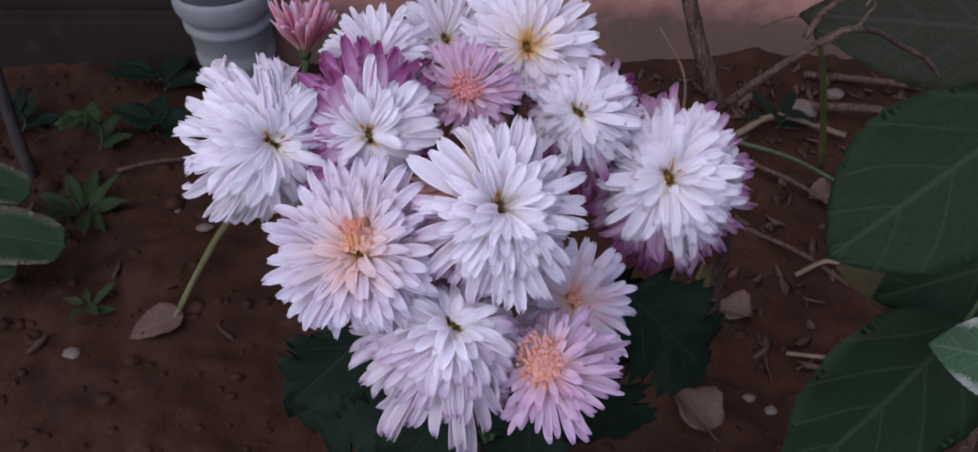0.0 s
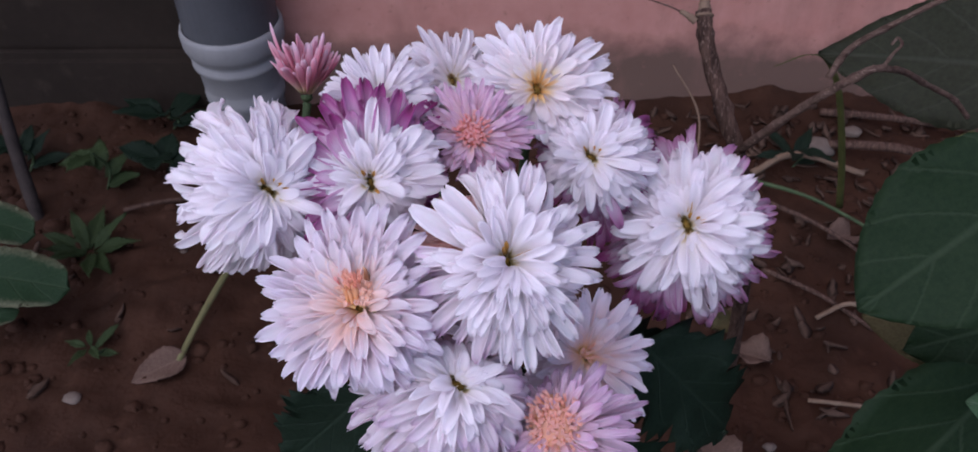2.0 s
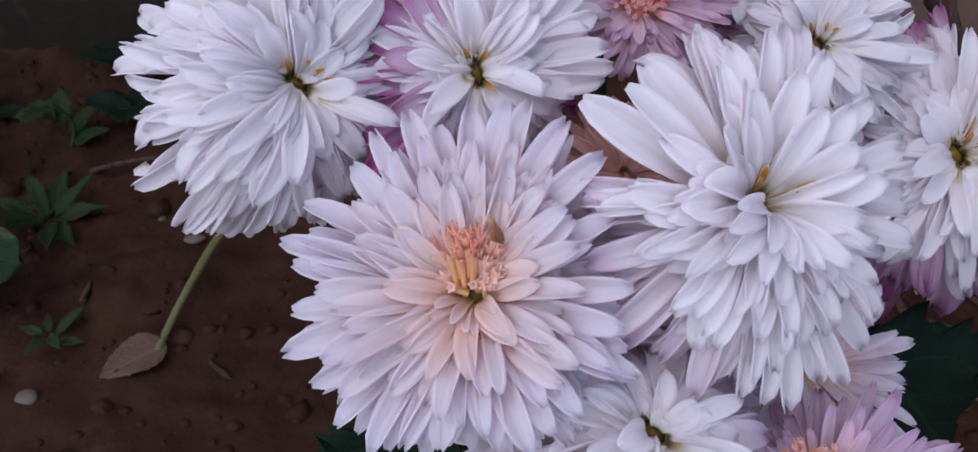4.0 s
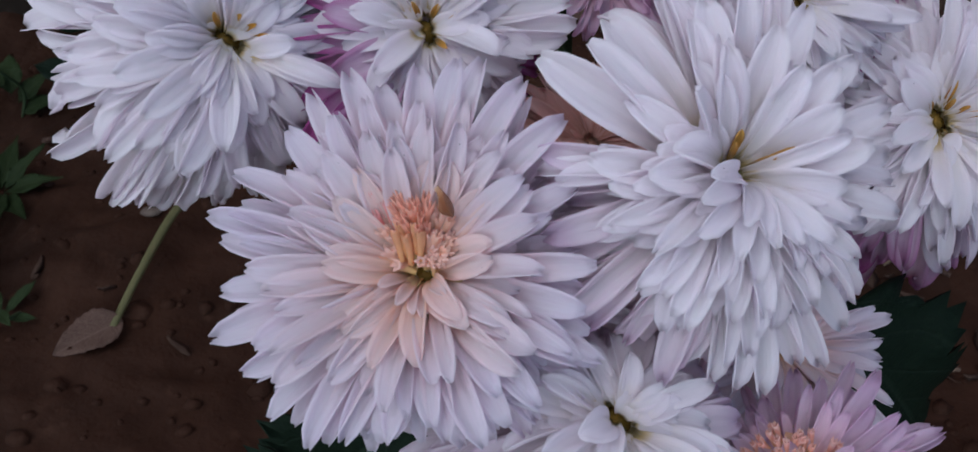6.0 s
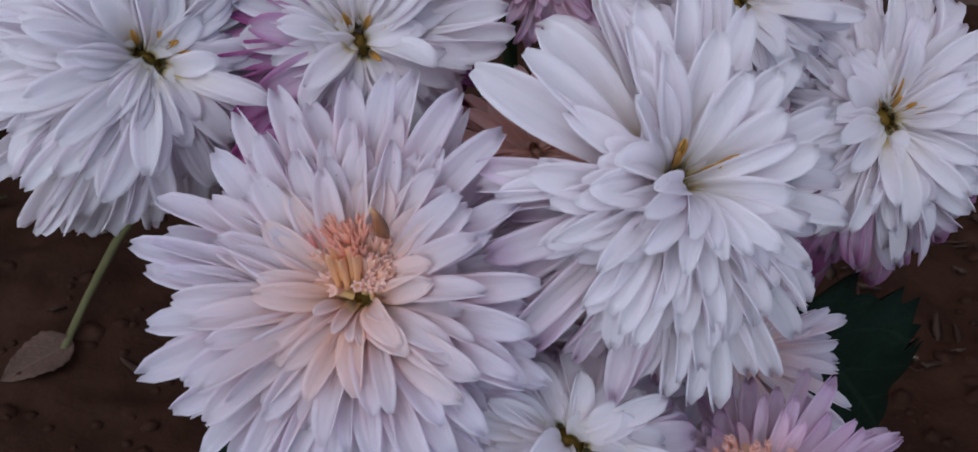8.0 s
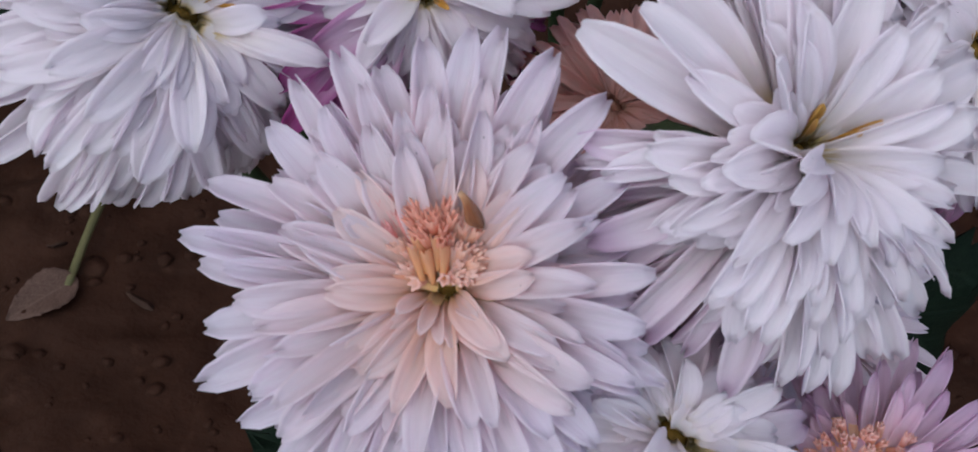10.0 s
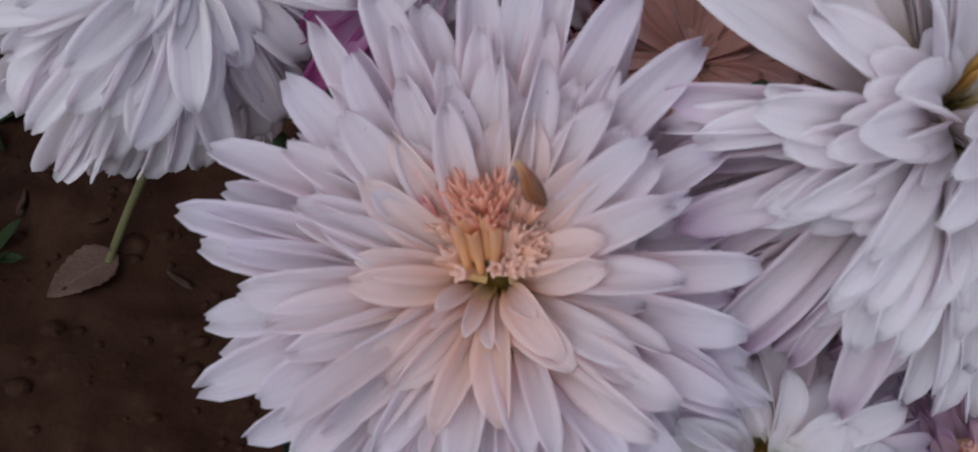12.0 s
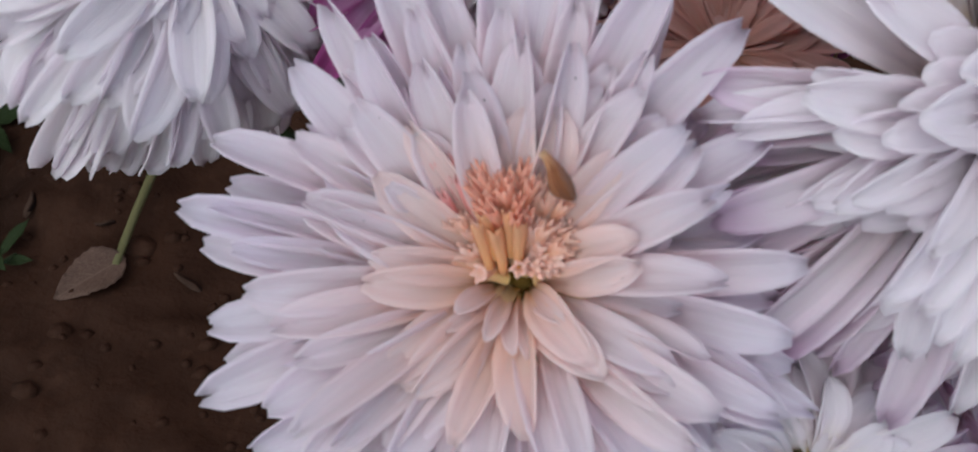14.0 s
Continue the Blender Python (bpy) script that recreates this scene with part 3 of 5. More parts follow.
def downpipe():
    root = tagged(new("downpipe"), "grey plastic downpipe with a ribbed socket, beside the wall", "drain pipe")
    root.location = (-0.325, 0.960, -0.034)

    def turned(name, profile, material, label=""):
        verts, faces, k = [], [], 40
        for r, z in profile:
            verts += [(r * math.cos(2 * math.pi * i / k), r * math.sin(2 * math.pi * i / k), z) for i in range(k)]
        for a in range(len(profile) - 1):
            faces += [(a * k + i, a * k + (i + 1) % k, (a + 1) * k + (i + 1) % k, (a + 1) * k + i) for i in range(k)]
        return child(name, mesh(name, verts, faces, material), root, None, label)

    turned("pipe", [(0.044, 0.17), (0.044, 0.16), (0.0565, 0.16), (0.0565, 2.9), (0.050, 2.9)], PIPE_DARK, "blue-grey upper pipe")
    turned("socket", [(0.045, -0.1), (0.0455, 0.085), (0.0490, 0.089), (0.0500, 0.101), (0.0468, 0.107), (0.0490, 0.113), (0.0510, 0.138), (0.0555, 0.142), (0.0560, 0.148), (0.0525, 0.151), (0.0525, 0.156), (0.0575, 0.161), (0.0615, 0.170), (0.0622, 0.186), (0.0605, 0.192), (0.0580, 0.193), (0.0570, 0.189), (0.0568, 0.17)], PIPE, "pale ribbed socket")


downpipe()

# ---- the chrysanthemums ----
UP = Vector((0.0, 0.70710678, 0.70710678))
ROOT = Vector((0.01, 0.40, -0.01))
MESHES = {}


def petal_shape(tone, bend, kind, k):
    key = (tone, bend, kind, k)
    if key not in MESHES:
        rnd = np.random.default_rng((bend + 200) * 13 + k * 131 + len(kind))
        aspect = {"broad": 0.082, "slim": 0.050, "spoon": 0.078, "short": 0.060}[kind]
        cup = {"broad": 0.62, "slim": 0.85, "spoon": 0.75, "short": 0.60}[kind] * (0.7 + 0.2 * k)
        MESHES[key] = petal_mesh("petal", PETAL[tone], bend, cup, rnd, aspect, narrow=0.30 if kind in ("spoon", "slim") else 0.42, notch=0.045 if k % 2 else 0.01, twist=rnd.uniform(-0.45, 0.45))
    return MESHES[key]


def floret_mesh(tone, k):
    """A small tube floret one unit tall, along +z: a slim waist that flares into a five-lobed, hollow mouth."""
    key = ("floret", tone, k)
    if key not in MESHES:
        rnd = np.random.default_rng(400 + k)
        sides, bow, way = 15, rnd.uniform(0.02, 0.12), rnd.uniform(0, 6.28)
        closed = 0.45 if k % 3 == 0 else 1.0
        prof = [(0.085, 0.0, 0.0), (0.095, 0.3, 0.0), (0.120, 0.6, 0.1), (0.145, 0.84, 0.4), (0.080 + 0.070 * closed, 1.0, 1.0), (0.045 + 0.045 * closed, 0.98, 0.9), (0.030 + 0.03 * closed, 0.84, 0.0)]
        verts, uv = [], []
        for r, z, lobe in prof:
            for i in range(sides):
                f = 2 * math.pi * i / sides
                petal = math.cos(5 * f + way)
                rr = r * (1 + 0.24 * lobe * petal)
                verts.append((rr * math.cos(f) + bow * z * z * math.cos(way), rr * math.sin(f) + bow * z * z * math.sin(way), z + 0.07 * lobe * petal))
                uv.append((z, i / sides))
        faces = [(a * sides + i, a * sides + (i + 1) % sides, (a + 1) * sides + (i + 1) % sides, (a + 1) * sides + i) for a in range(len(prof) - 1) for i in range(sides)]
        faces.append(tuple(range((len(prof) - 1) * sides, len(prof) * sides)))
        MESHES[key] = mesh("floret", verts, faces, PETAL[tone], uv)
    return MESHES[key]


def petal_pose(f, r0, z0, elev, roll, length, width):
    return Matrix.Rotation(f, 4, "Z") @ Matrix.Translation((r0, 0, z0)) @ Matrix.Rotation(-elev, 4, "Y") @ Matrix.Rotation(roll, 4, "X") @ Matrix.Diagonal((length, width, 0.5 * length + 0.5 * width, 1))


def bloom(name, eye, axis, radius, reach, rings, tones, centre, label, seed, disc=None, placed=(), sag=0.0, heart=(), gaps=(), root=ROOT):
    """One flower on its stem. reach: how far the outline goes, by eighths from the right upwards and round.
    rings: (count, inner and outer share of the radius, elevation of the petals, bend, kind, width factor).
    placed: (directions in degrees, shares of the radius, height of the tips, bend, kind, width factor, tone), for petals that stand out.
    sag: degrees by which the petals on the lower side hang. gaps: directions left free of long petals."""
    rnd = np.random.default_rng(seed)
    m = frame_of(Vector(eye), axis, (1, 0, 0))
    ob = tagged(new(name), label, "flower", "chrysanthemum blooms in the bunch")
    ob.matrix_basis = m
    golden, count = 2.399963, 0
    depth = 0.16 * radius
    ref = (m.to_3x3().inverted() @ UP).to_2d()
    turn0 = math.atan2(ref.y, ref.x) - math.pi / 2
    total = sum(r[0] for r in rings)
    slit = 2.2 + 0.4 * math.sin(3.0 * seed)
    for ring, (n, r_in, r_out, elev, bend, kind, wide) in enumerate(rings):
        tone = tones[min(ring, len(tones) - 1)]
        for i in range(n):
            count += 1
            f = count * golden + rnd.normal(0, 0.12)
            seat = ((f - turn0) / (2 * math.pi) * 8) % 8
            a = int(seat) % 8
            out = reach[a] + (reach[(a + 1) % 8] - reach[a]) * (seat - int(seat))
            share = r_in + (r_out - r_in) * (i + 0.5) / n
            if share > 0.45 and any(lo < math.degrees(f) % 360 < hi for lo, hi in gaps):
                continue
            low = max(0.0, -math.sin(f - turn0))
            layer = count / total
            e = elev + rnd.normal(0, 8) - sag * low * layer
            b = 10 * round((bend + rnd.normal(0, 9)) / 10)
            span = 0.0
            for q in range(12):
                s = (q + 0.5) / 12
                span += math.cos(radians(e) + radians(b) * (0.25 * s + 0.75 * s * s)) / 12
            r0 = radius * (0.014 + 0.11 * layer + 0.085 * (1 - layer) ** 3 * abs(math.cos(f - slit)))
            length = max((radius * share * out * (1 + rnd.normal(0, 0.06)) - r0) / max(span, 0.45), 0.10 * radius)
            tint = tone
            if isinstance(tone, dict):
                tint = tone.get(a, tone["rest"])
            me = petal_shape(tint, b, kind, int(rnd.integers(0, 5)))
            child("petal", me, ob, petal_pose(f, r0, -depth * layer ** 1.2, radians(e), rnd.normal(0, 0.30), length, wide * radius * rnd.uniform(0.72, 1.22)))
    for directions, shares, height, bend, kind, wide, tone in placed:
        for d, share in zip(directions, shares):
            f = radians(d)
            r0, z0 = radius * 0.05, -depth * (0.15 + 0.5 * share)
            low = max(0.0, -math.sin(f - turn0))
            run, rise = radius * share - r0, radius * (height - 0.5 * low * math.sin(radians(sag))) - z0
            b = 10 * round((bend + rnd.normal(0, 5)) / 10)
            e = math.atan2(rise, run) - radians(b) * 0.40
            me = petal_shape(tone, b, kind, int(rnd.integers(0, 5)))
            child("petal", me, ob, petal_pose(f, r0, z0, e, rnd.normal(0, 0.22), math.hypot(run, rise) * 1.02, wide * radius * rnd.uniform(0.88, 1.12)))
    if disc:
        tone, n, size, tall, lean = disc
        for i in range(n):
            q = math.sqrt((i + 0.5) / n)
            f = i * golden + rnd.normal(0, 0.2)
            r = size * q * rnd.uniform(0.85, 1.1)
            d = Matrix.Translation((0, 0.22 * size, 0)) @ Matrix.Rotation(f, 4, "Z") @ Matrix.Translation((r * 0.7, 0, tall * (0.42 - 0.30 * q * q))) @ Matrix.Rotation(radians(lean * q) + rnd.normal(0, 0.16), 4, "Y") @ Matrix.Rotation(rnd.normal(0, 0.16), 4, "X")
            up = 0.5 + 0.5 * math.sin(f)
            h = tall * (0.62 + 0.30 * q + 0.35 * q * up) * rnd.uniform(0.75, 1.2)
            child("floret", floret_mesh(tone, int(rnd.integers(0, 6))), ob, d @ Matrix.Diagonal((tall * 0.85, tall * 0.85, h, 1)))
        k, verts, uv, faces = 14, [], [], []
        for a in range(5):
            q = a / 4
            for i in range(k):
                verts.append((size * 0.92 * (1.001 - q) ** 0.5 * math.cos(2 * math.pi * i / k), 0.22 * size + size * 0.92 * (1.001 - q) ** 0.5 * math.sin(2 * math.pi * i / k), -depth * 0.3 + tall * 1.15 * q))
                uv.append((0.25 + 0.4 * q, i / k))
        faces = [(a * k + i, a * k + (i + 1) % k, (a + 1) * k + (i + 1) % k, (a + 1) * k + i) for a in range(4) for i in range(k)]
        child("disc", mesh("disc", verts, faces, PETAL[tone], uv), ob, None, "peach mound of the flower's heart")
    for n, foot, x_span, y_span, tall, wide, tone in heart:
        for i in range(n):
            a = Vector((foot[0] + rnd.normal(0, 0.6), foot[1] + rnd.normal(0, 0.6), rnd.uniform(-0.5, 1.1)))
            b = Vector((x_span[0] + (x_span[1] - x_span[0]) * (i + 0.5) / n, rnd.uniform(*y_span), 0.9 + tall * rnd.uniform(0.8, 1.15)))
            w = wide * rnd.uniform(0.8, 1.2) / 0.155
            q = Vector((0, 0, 1)).rotation_difference(b - a).to_matrix().to_4x4()
            child("floret", floret_mesh(tone, int(rnd.integers(0, 6))), ob, Matrix.Scale(0.001, 4) @ Matrix.Translation(a) @ q @ Matrix.Rotation(rnd.uniform(0, 6.28), 4, "Z") @ Matrix.Diagonal((w, w, (b - a).length, 1)))
    # receptacle and green cup behind the petals
    prof = [(0.0, 0.01), (0.03, 0.0), (0.09, -0.05), (0.14, -0.12), (0.17, -0.22), (0.12, -0.30), (0.05, -0.36)]
    k, verts, faces = 16, [], []
    for r, z in prof:
        verts += [((r + 1e-4) * radius * math.cos(2 * math.pi * i / k), (r + 1e-4) * radius * math.sin(2 * math.pi * i / k), z * radius - depth * 0.25) for i in range(k)]
    for a in range(len(prof) - 1):
        faces += [(a * k + i, (a + 1) * k + i, (a + 1) * k + (i + 1) % k, a * k + (i + 1) % k) for i in range(k)]
    child("calyx", mesh("calyx", verts, faces, centre), ob, None, "green calyx")
    inv = m.inverted()
    foot = m @ Vector((0, 0, -0.34 * radius - depth * 0.4))
    away = (m.to_3x3() @ Vector((0, 0, -1))) * 0.05
    ground_at = root + Vector((rnd.uniform(-0.03, 0.03), rnd.uniform(-0.03, 0.03), 0))
    line = smooth_line([foot, foot + away, (foot + away).lerp(ground_at, 0.45) + Vector((0, 0.012, 0)), ground_at], 5)
    child("stem", tube("stem", [inv @ p for p in line], [0.0020 + 0.0012 * i / len(line) for i in range(len(line))], STEM), ob, None, "thin green stem")
    return ob


EYE_GREEN = rough_material("flower_eye", (0.11, 0.070, 0.014), (0.24, 0.135, 0.024), (0.48, 0.25, 0.035), 300.0, 0.0004, 0.6)
FULL = [(20, 0.10, 0.28, 60, -45, "short", 1.25), (32, 0.27, 0.46, 50, -48, "broad", 0.90), (46, 0.44, 0.65, 38, -52, "broad", 0.94), (62, 0.62, 0.82, 24, -58, "broad", 0.96), (78, 0.80, 0.98, 6, -58, "broad", 0.94), (64, 0.92, 1.03, -22, -48, "broad", 0.92)]
SKIRT = [FULL[0], (34, 0.26, 0.46, 48, -44, "broad", 0.80), (52, 0.44, 0.66, 36, -48, "broad", 0.84), (72, 0.63, 0.84, 21, -52, "broad", 0.86), (88, 0.80, 0.95, 2, -55, "broad", 0.84), (66, 0.97, 1.07, -20, -40, "broad", 0.86)]
OPEN = [(12, 0.20, 0.34, 30, -20, "short", 1.0), (22, 0.36, 0.54, 28, -20, "spoon", 0.90), (30, 0.56, 0.76, 25, -20, "broad", 0.90), (40, 0.76, 0.94, 18, -20, "broad", 0.95), (40, 0.88, 1.02, 6, -15, "broad", 0.95)]
SPIKY = [(18, 0.34, 0.46, 26, -10, "spoon", 0.62), (28, 0.48, 0.66, 22, -12, "spoon", 0.72), (40, 0.66, 0.86, 14, -15, "slim", 1.05), (46, 0.82, 1.0, 2, -15, "slim", 1.1)]
CUP = [(22, 0.30, 0.48, 76, 0, "slim", 1.5), (32, 0.55, 0.78, 62, 4, "slim", 2.0), (34, 0.85, 1.0, 46, 8, "slim", 2.2)]


def eighths(spans, scale):
    big = max(spans)
    return big * scale, [p / big for p in spans]


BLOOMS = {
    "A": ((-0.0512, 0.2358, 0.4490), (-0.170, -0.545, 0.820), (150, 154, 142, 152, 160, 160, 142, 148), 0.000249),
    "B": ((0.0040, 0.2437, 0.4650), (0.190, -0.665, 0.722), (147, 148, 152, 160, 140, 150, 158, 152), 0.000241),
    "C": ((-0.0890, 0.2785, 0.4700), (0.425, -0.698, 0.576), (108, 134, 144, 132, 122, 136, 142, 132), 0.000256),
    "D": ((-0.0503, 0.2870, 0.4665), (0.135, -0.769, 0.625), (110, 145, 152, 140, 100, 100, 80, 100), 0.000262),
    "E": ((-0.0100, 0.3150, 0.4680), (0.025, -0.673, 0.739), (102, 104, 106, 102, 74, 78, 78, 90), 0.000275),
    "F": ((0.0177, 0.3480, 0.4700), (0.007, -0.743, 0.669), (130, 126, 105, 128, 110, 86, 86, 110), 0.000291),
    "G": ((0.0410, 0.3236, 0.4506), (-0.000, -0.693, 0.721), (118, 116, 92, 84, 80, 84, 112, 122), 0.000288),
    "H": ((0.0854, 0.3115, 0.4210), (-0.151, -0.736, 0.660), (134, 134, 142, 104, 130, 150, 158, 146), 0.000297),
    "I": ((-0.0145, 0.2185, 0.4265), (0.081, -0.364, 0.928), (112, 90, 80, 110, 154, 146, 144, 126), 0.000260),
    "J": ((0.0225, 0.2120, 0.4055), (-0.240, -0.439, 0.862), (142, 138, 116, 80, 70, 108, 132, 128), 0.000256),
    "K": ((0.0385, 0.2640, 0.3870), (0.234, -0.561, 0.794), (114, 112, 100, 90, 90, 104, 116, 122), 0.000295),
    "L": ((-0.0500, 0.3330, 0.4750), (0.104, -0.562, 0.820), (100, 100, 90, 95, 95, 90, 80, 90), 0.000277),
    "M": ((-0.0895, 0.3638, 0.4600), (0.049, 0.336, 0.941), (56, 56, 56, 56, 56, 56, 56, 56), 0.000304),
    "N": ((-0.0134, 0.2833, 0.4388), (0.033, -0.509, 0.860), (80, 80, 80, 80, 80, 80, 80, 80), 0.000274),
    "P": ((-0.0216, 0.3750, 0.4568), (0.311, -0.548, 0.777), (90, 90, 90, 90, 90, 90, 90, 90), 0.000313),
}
WHITES = ["white"]
# lower sectors take pinker tones to imitate the shade on that side
SHADE_TINGED = ["white", "white", "white", {"rest": "white", 4: "tinged", 5: "tinged"}, {"rest": "white", 4: "tinged", 5: "shell", 6: "shell", 7: "shell"}]
PINKED = {"rest": "white", 6: "flushed", 5: "flushed"}


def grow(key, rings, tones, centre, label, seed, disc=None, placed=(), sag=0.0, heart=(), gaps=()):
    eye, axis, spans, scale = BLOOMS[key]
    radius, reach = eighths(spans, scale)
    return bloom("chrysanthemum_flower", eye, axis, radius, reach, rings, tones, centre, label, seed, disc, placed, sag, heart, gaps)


A_PLACED = (
    ((0, 24, 47, 58, 62, 72, 79, 88, 99, 106, 116, 122, 133, 146, 162, 173, 186, 195, 212, 222, 235, 243, 249, 261, 280, 289, 303, 313, 329, 334, 346),
     (0.80, 0.80, 0.95, 0.96, 0.99, 1.0, 0.99, 0.94, 0.86, 0.98, 0.81, 0.97, 0.9, 0.96, 1.0, 0.91, 0.89, 0.97, 0.89, 0.9, 0.9, 0.84, 0.81, 0.75, 0.75, 0.82, 0.79, 0.82, 0.82, 0.75, 0.77), 0.14, -30, "broad", 0.92, "blush"),
    ((18, 54, 65, 83, 96, 108, 120, 128, 152, 163, 179, 190, 203, 214, 217, 221, 235, 262, 282, 308, 318, 327, 359),
     (0.59, 0.63, 0.67, 0.66, 0.56, 0.64, 0.45, 0.64, 0.6, 0.49, 0.73, 0.66, 0.62, 0.51, 0.77, 0.61, 0.59, 0.62, 0.49, 0.67, 0.65, 0.49, 0.58), 0.25, -40, "broad", 0.86, "pink"),
    ((15, 40, 63, 83, 102, 116, 140, 163, 184, 207, 224, 238, 256, 278, 304, 328, 356),
     (0.34, 0.44, 0.46, 0.44, 0.42, 0.5, 0.42, 0.35, 0.35, 0.39, 0.37, 0.37, 0.45, 0.38, 0.32, 0.26, 0.34), 0.25, -46, "spoon", 0.84, "peach"),
    ((44, 52, 61, 70, 78, 87, 95, 104, 113, 122, 131, 141), (0.60, 0.72, 0.64, 0.78, 0.62, 0.74, 0.66, 0.80, 0.60, 0.74, 0.62, 0.72), 0.21, -20, "broad", 0.72, "pink"),
    ((200, 222, 244, 266, 290, 316), (0.15, 0.19, 0.15, 0.18, 0.20, 0.16), 0.19, -30, "short", 0.58, "peach"),
    # shadow lines around the heart, shaped as slim olive petals
    ((-14, 36, 262, 287, 303), (0.22, 0.34, 0.20, 0.26, 0.20), 0.13, -5, "slim", 0.40, "olive"))
B_PLACED = (
    ((1, 9, 21, 37, 64, 73, 80, 100, 108, 265, 272, 279, 286, 294, 300, 315, 328, 349),
     (0.96, 0.96, 1.04, 0.93, 1.02, 1.01, 1.02, 0.95, 0.97, 0.88, 0.98, 1.04, 1.1, 1.02, 1.1, 1.04, 0.97, 0.99), -0.18, -40, "broad", 0.90, "white"),
    # lower left petals, toned for the pink shade beside A
    ((174, 200, 218, 225, 240, 251, 256), (0.89, 0.89, 1.0, 0.96, 0.87, 1.0, 0.93), -0.16, -40, "broad", 0.88, "tinged"),
    ((131, 153), (0.92, 1.04), 0.04, -20, "broad", 1.28, "white"),
    ((20, 48, 66, 88, 102, 110, 146, 178, 184, 198), (0.80, 0.78, 0.84, 0.86, 0.80, 0.72, 0.92, 0.72, 0.62, 0.66), 0.12, -30, "broad", 1.0, "white"))
D_PLACED = (
    ((62, 72, 84, 104, 119, 122, 138, 140), (0.89, 0.96, 0.99, 1.06, 0.78, 0.91, 0.97, 0.75), 0.02, -10, "broad", 0.90, "purple"),
    ((79, 95, 105, 128), (0.84, 0.70, 0.72, 0.62), 0.12, -15, "broad", 1.15, "flushed"),
    ((2, 13, 27, 48, 158, 176, 352), (0.77, 0.75, 0.74, 0.74, 0.62, 0.56, 0.72), 0.1, -30, "broad", 1.1, "white"),
    ((150, 164, 178, 190, 200, 210, 219, 228, 238), (0.82, 0.70, 0.78, 0.72, 0.86, 0.78, 0.90, 0.80, 0.72), 0.02, -45, "broad", 0.95, "purple"),
    ((112, 132, 172, 206), (0.58, 0.60, 0.52, 0.56), 0.16, -30, "broad", 1.1, "flushed"))
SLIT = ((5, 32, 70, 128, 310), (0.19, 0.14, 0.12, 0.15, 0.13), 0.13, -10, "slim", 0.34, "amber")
# dark slit of the low bloom's eye, its shadow made of olive petals
LOW_SLIT_SHADOW = ((8, 200, 250, 310), (0.17, 0.13, 0.15, 0.14), 0.03, -5, "slim", 0.36, "olive")
B_HEART = (
    ((186, 199, 211, 224, 236, 247, 258, 268, 279, 290, 302, 314, 327, 341), (0.56, 0.68, 0.50, 0.72, 0.58, 0.76, 0.52, 0.66, 0.74, 0.56, 0.70, 0.54, 0.68, 0.58), 0.20, -45, "broad", 0.80, "white"),
    ((190, 206, 222, 236, 250, 263, 277, 292, 306), (0.30, 0.22, 0.33, 0.15, 0.30, 0.18, 0.28, 0.20, 0.36), 0.46, -70, "short", 1.05, "white"),
    ((160, 176, 328, 345), (0.36, 0.48, 0.42, 0.34), 0.32, -45, "broad", 1.2, "white"),
    ((12, 34, 52, 70, 88, 110, 134), (0.50, 0.42, 0.55, 0.46, 0.60, 0.52, 0.46), 0.34, -15, "broad", 1.05, "white"),
    ((-8, 26, 32, 104, 118), (0.24, 0.24, 0.15, 0.20, 0.15), 0.18, -5, "slim", 0.46, "amber"))
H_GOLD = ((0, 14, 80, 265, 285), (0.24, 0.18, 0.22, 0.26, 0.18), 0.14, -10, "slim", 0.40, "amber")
GOLD = ((15, 35, 62, 85, 110, 150, 200, 235, 262, 290, 325), (0.24, 0.17, 0.22, 0.26, 0.20, 0.15, 0.16, 0.24, 0.18, 0.22, 0.17), 0.24, -15, "slim", 0.50, "gold")
OPEN_LOW = [(34, 0.44, 0.66, 34, -35, "broad", 0.78), (60, 0.62, 0.84, 22, -30, "broad", 0.82), (90, 0.76, 0.97, 6, -25, "broad", 0.82)]

# the blush flower's heart, in millimetres: count, foot, spans of the tips across and upwards, height of the tips, half width, tone
A_HEART = (
    (9, (0.0, 4.4), (-2.6, 3.4), (6.6, 8.4), 8.6, 0.80, "coral"),
    (12, (0.0, 4.8), (-3.4, 3.8), (8.2, 10.4), 9.0, 0.80, "coral"),
    (12, (0.0, 5.0), (-3.6, 3.8), (10.2, 13.2), 8.4, 0.76, "coral"),
    (8, (-2.0, 3.2), (-7.6, -3.4), (8.0, 14.0), 7.4, 0.60, "salmon"),
    (8, (-1.6, 2.8), (-6.6, -3.4), (5.4, 8.4), 5.6, 0.80, "floret"),
    (7, (2.0, 3.4), (3.6, 8.0), (6.6, 11.0), 7.0, 0.80, "floret"),
    (10, (2.0, 2.0), (3.0, 7.6), (3.6, 6.8), 6.4, 0.90, "floret"),
    (13, (1.6, 1.2), (1.4, 7.2), (0.4, 3.8), 5.2, 0.95, "floret"),
    (8, (-1.6, 1.2), (-8.4, -3.4), (1.2, 4.6), 3.4, 0.95, "floret"))
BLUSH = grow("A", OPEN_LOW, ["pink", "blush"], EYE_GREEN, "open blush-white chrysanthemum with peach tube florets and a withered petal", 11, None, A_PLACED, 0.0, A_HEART)
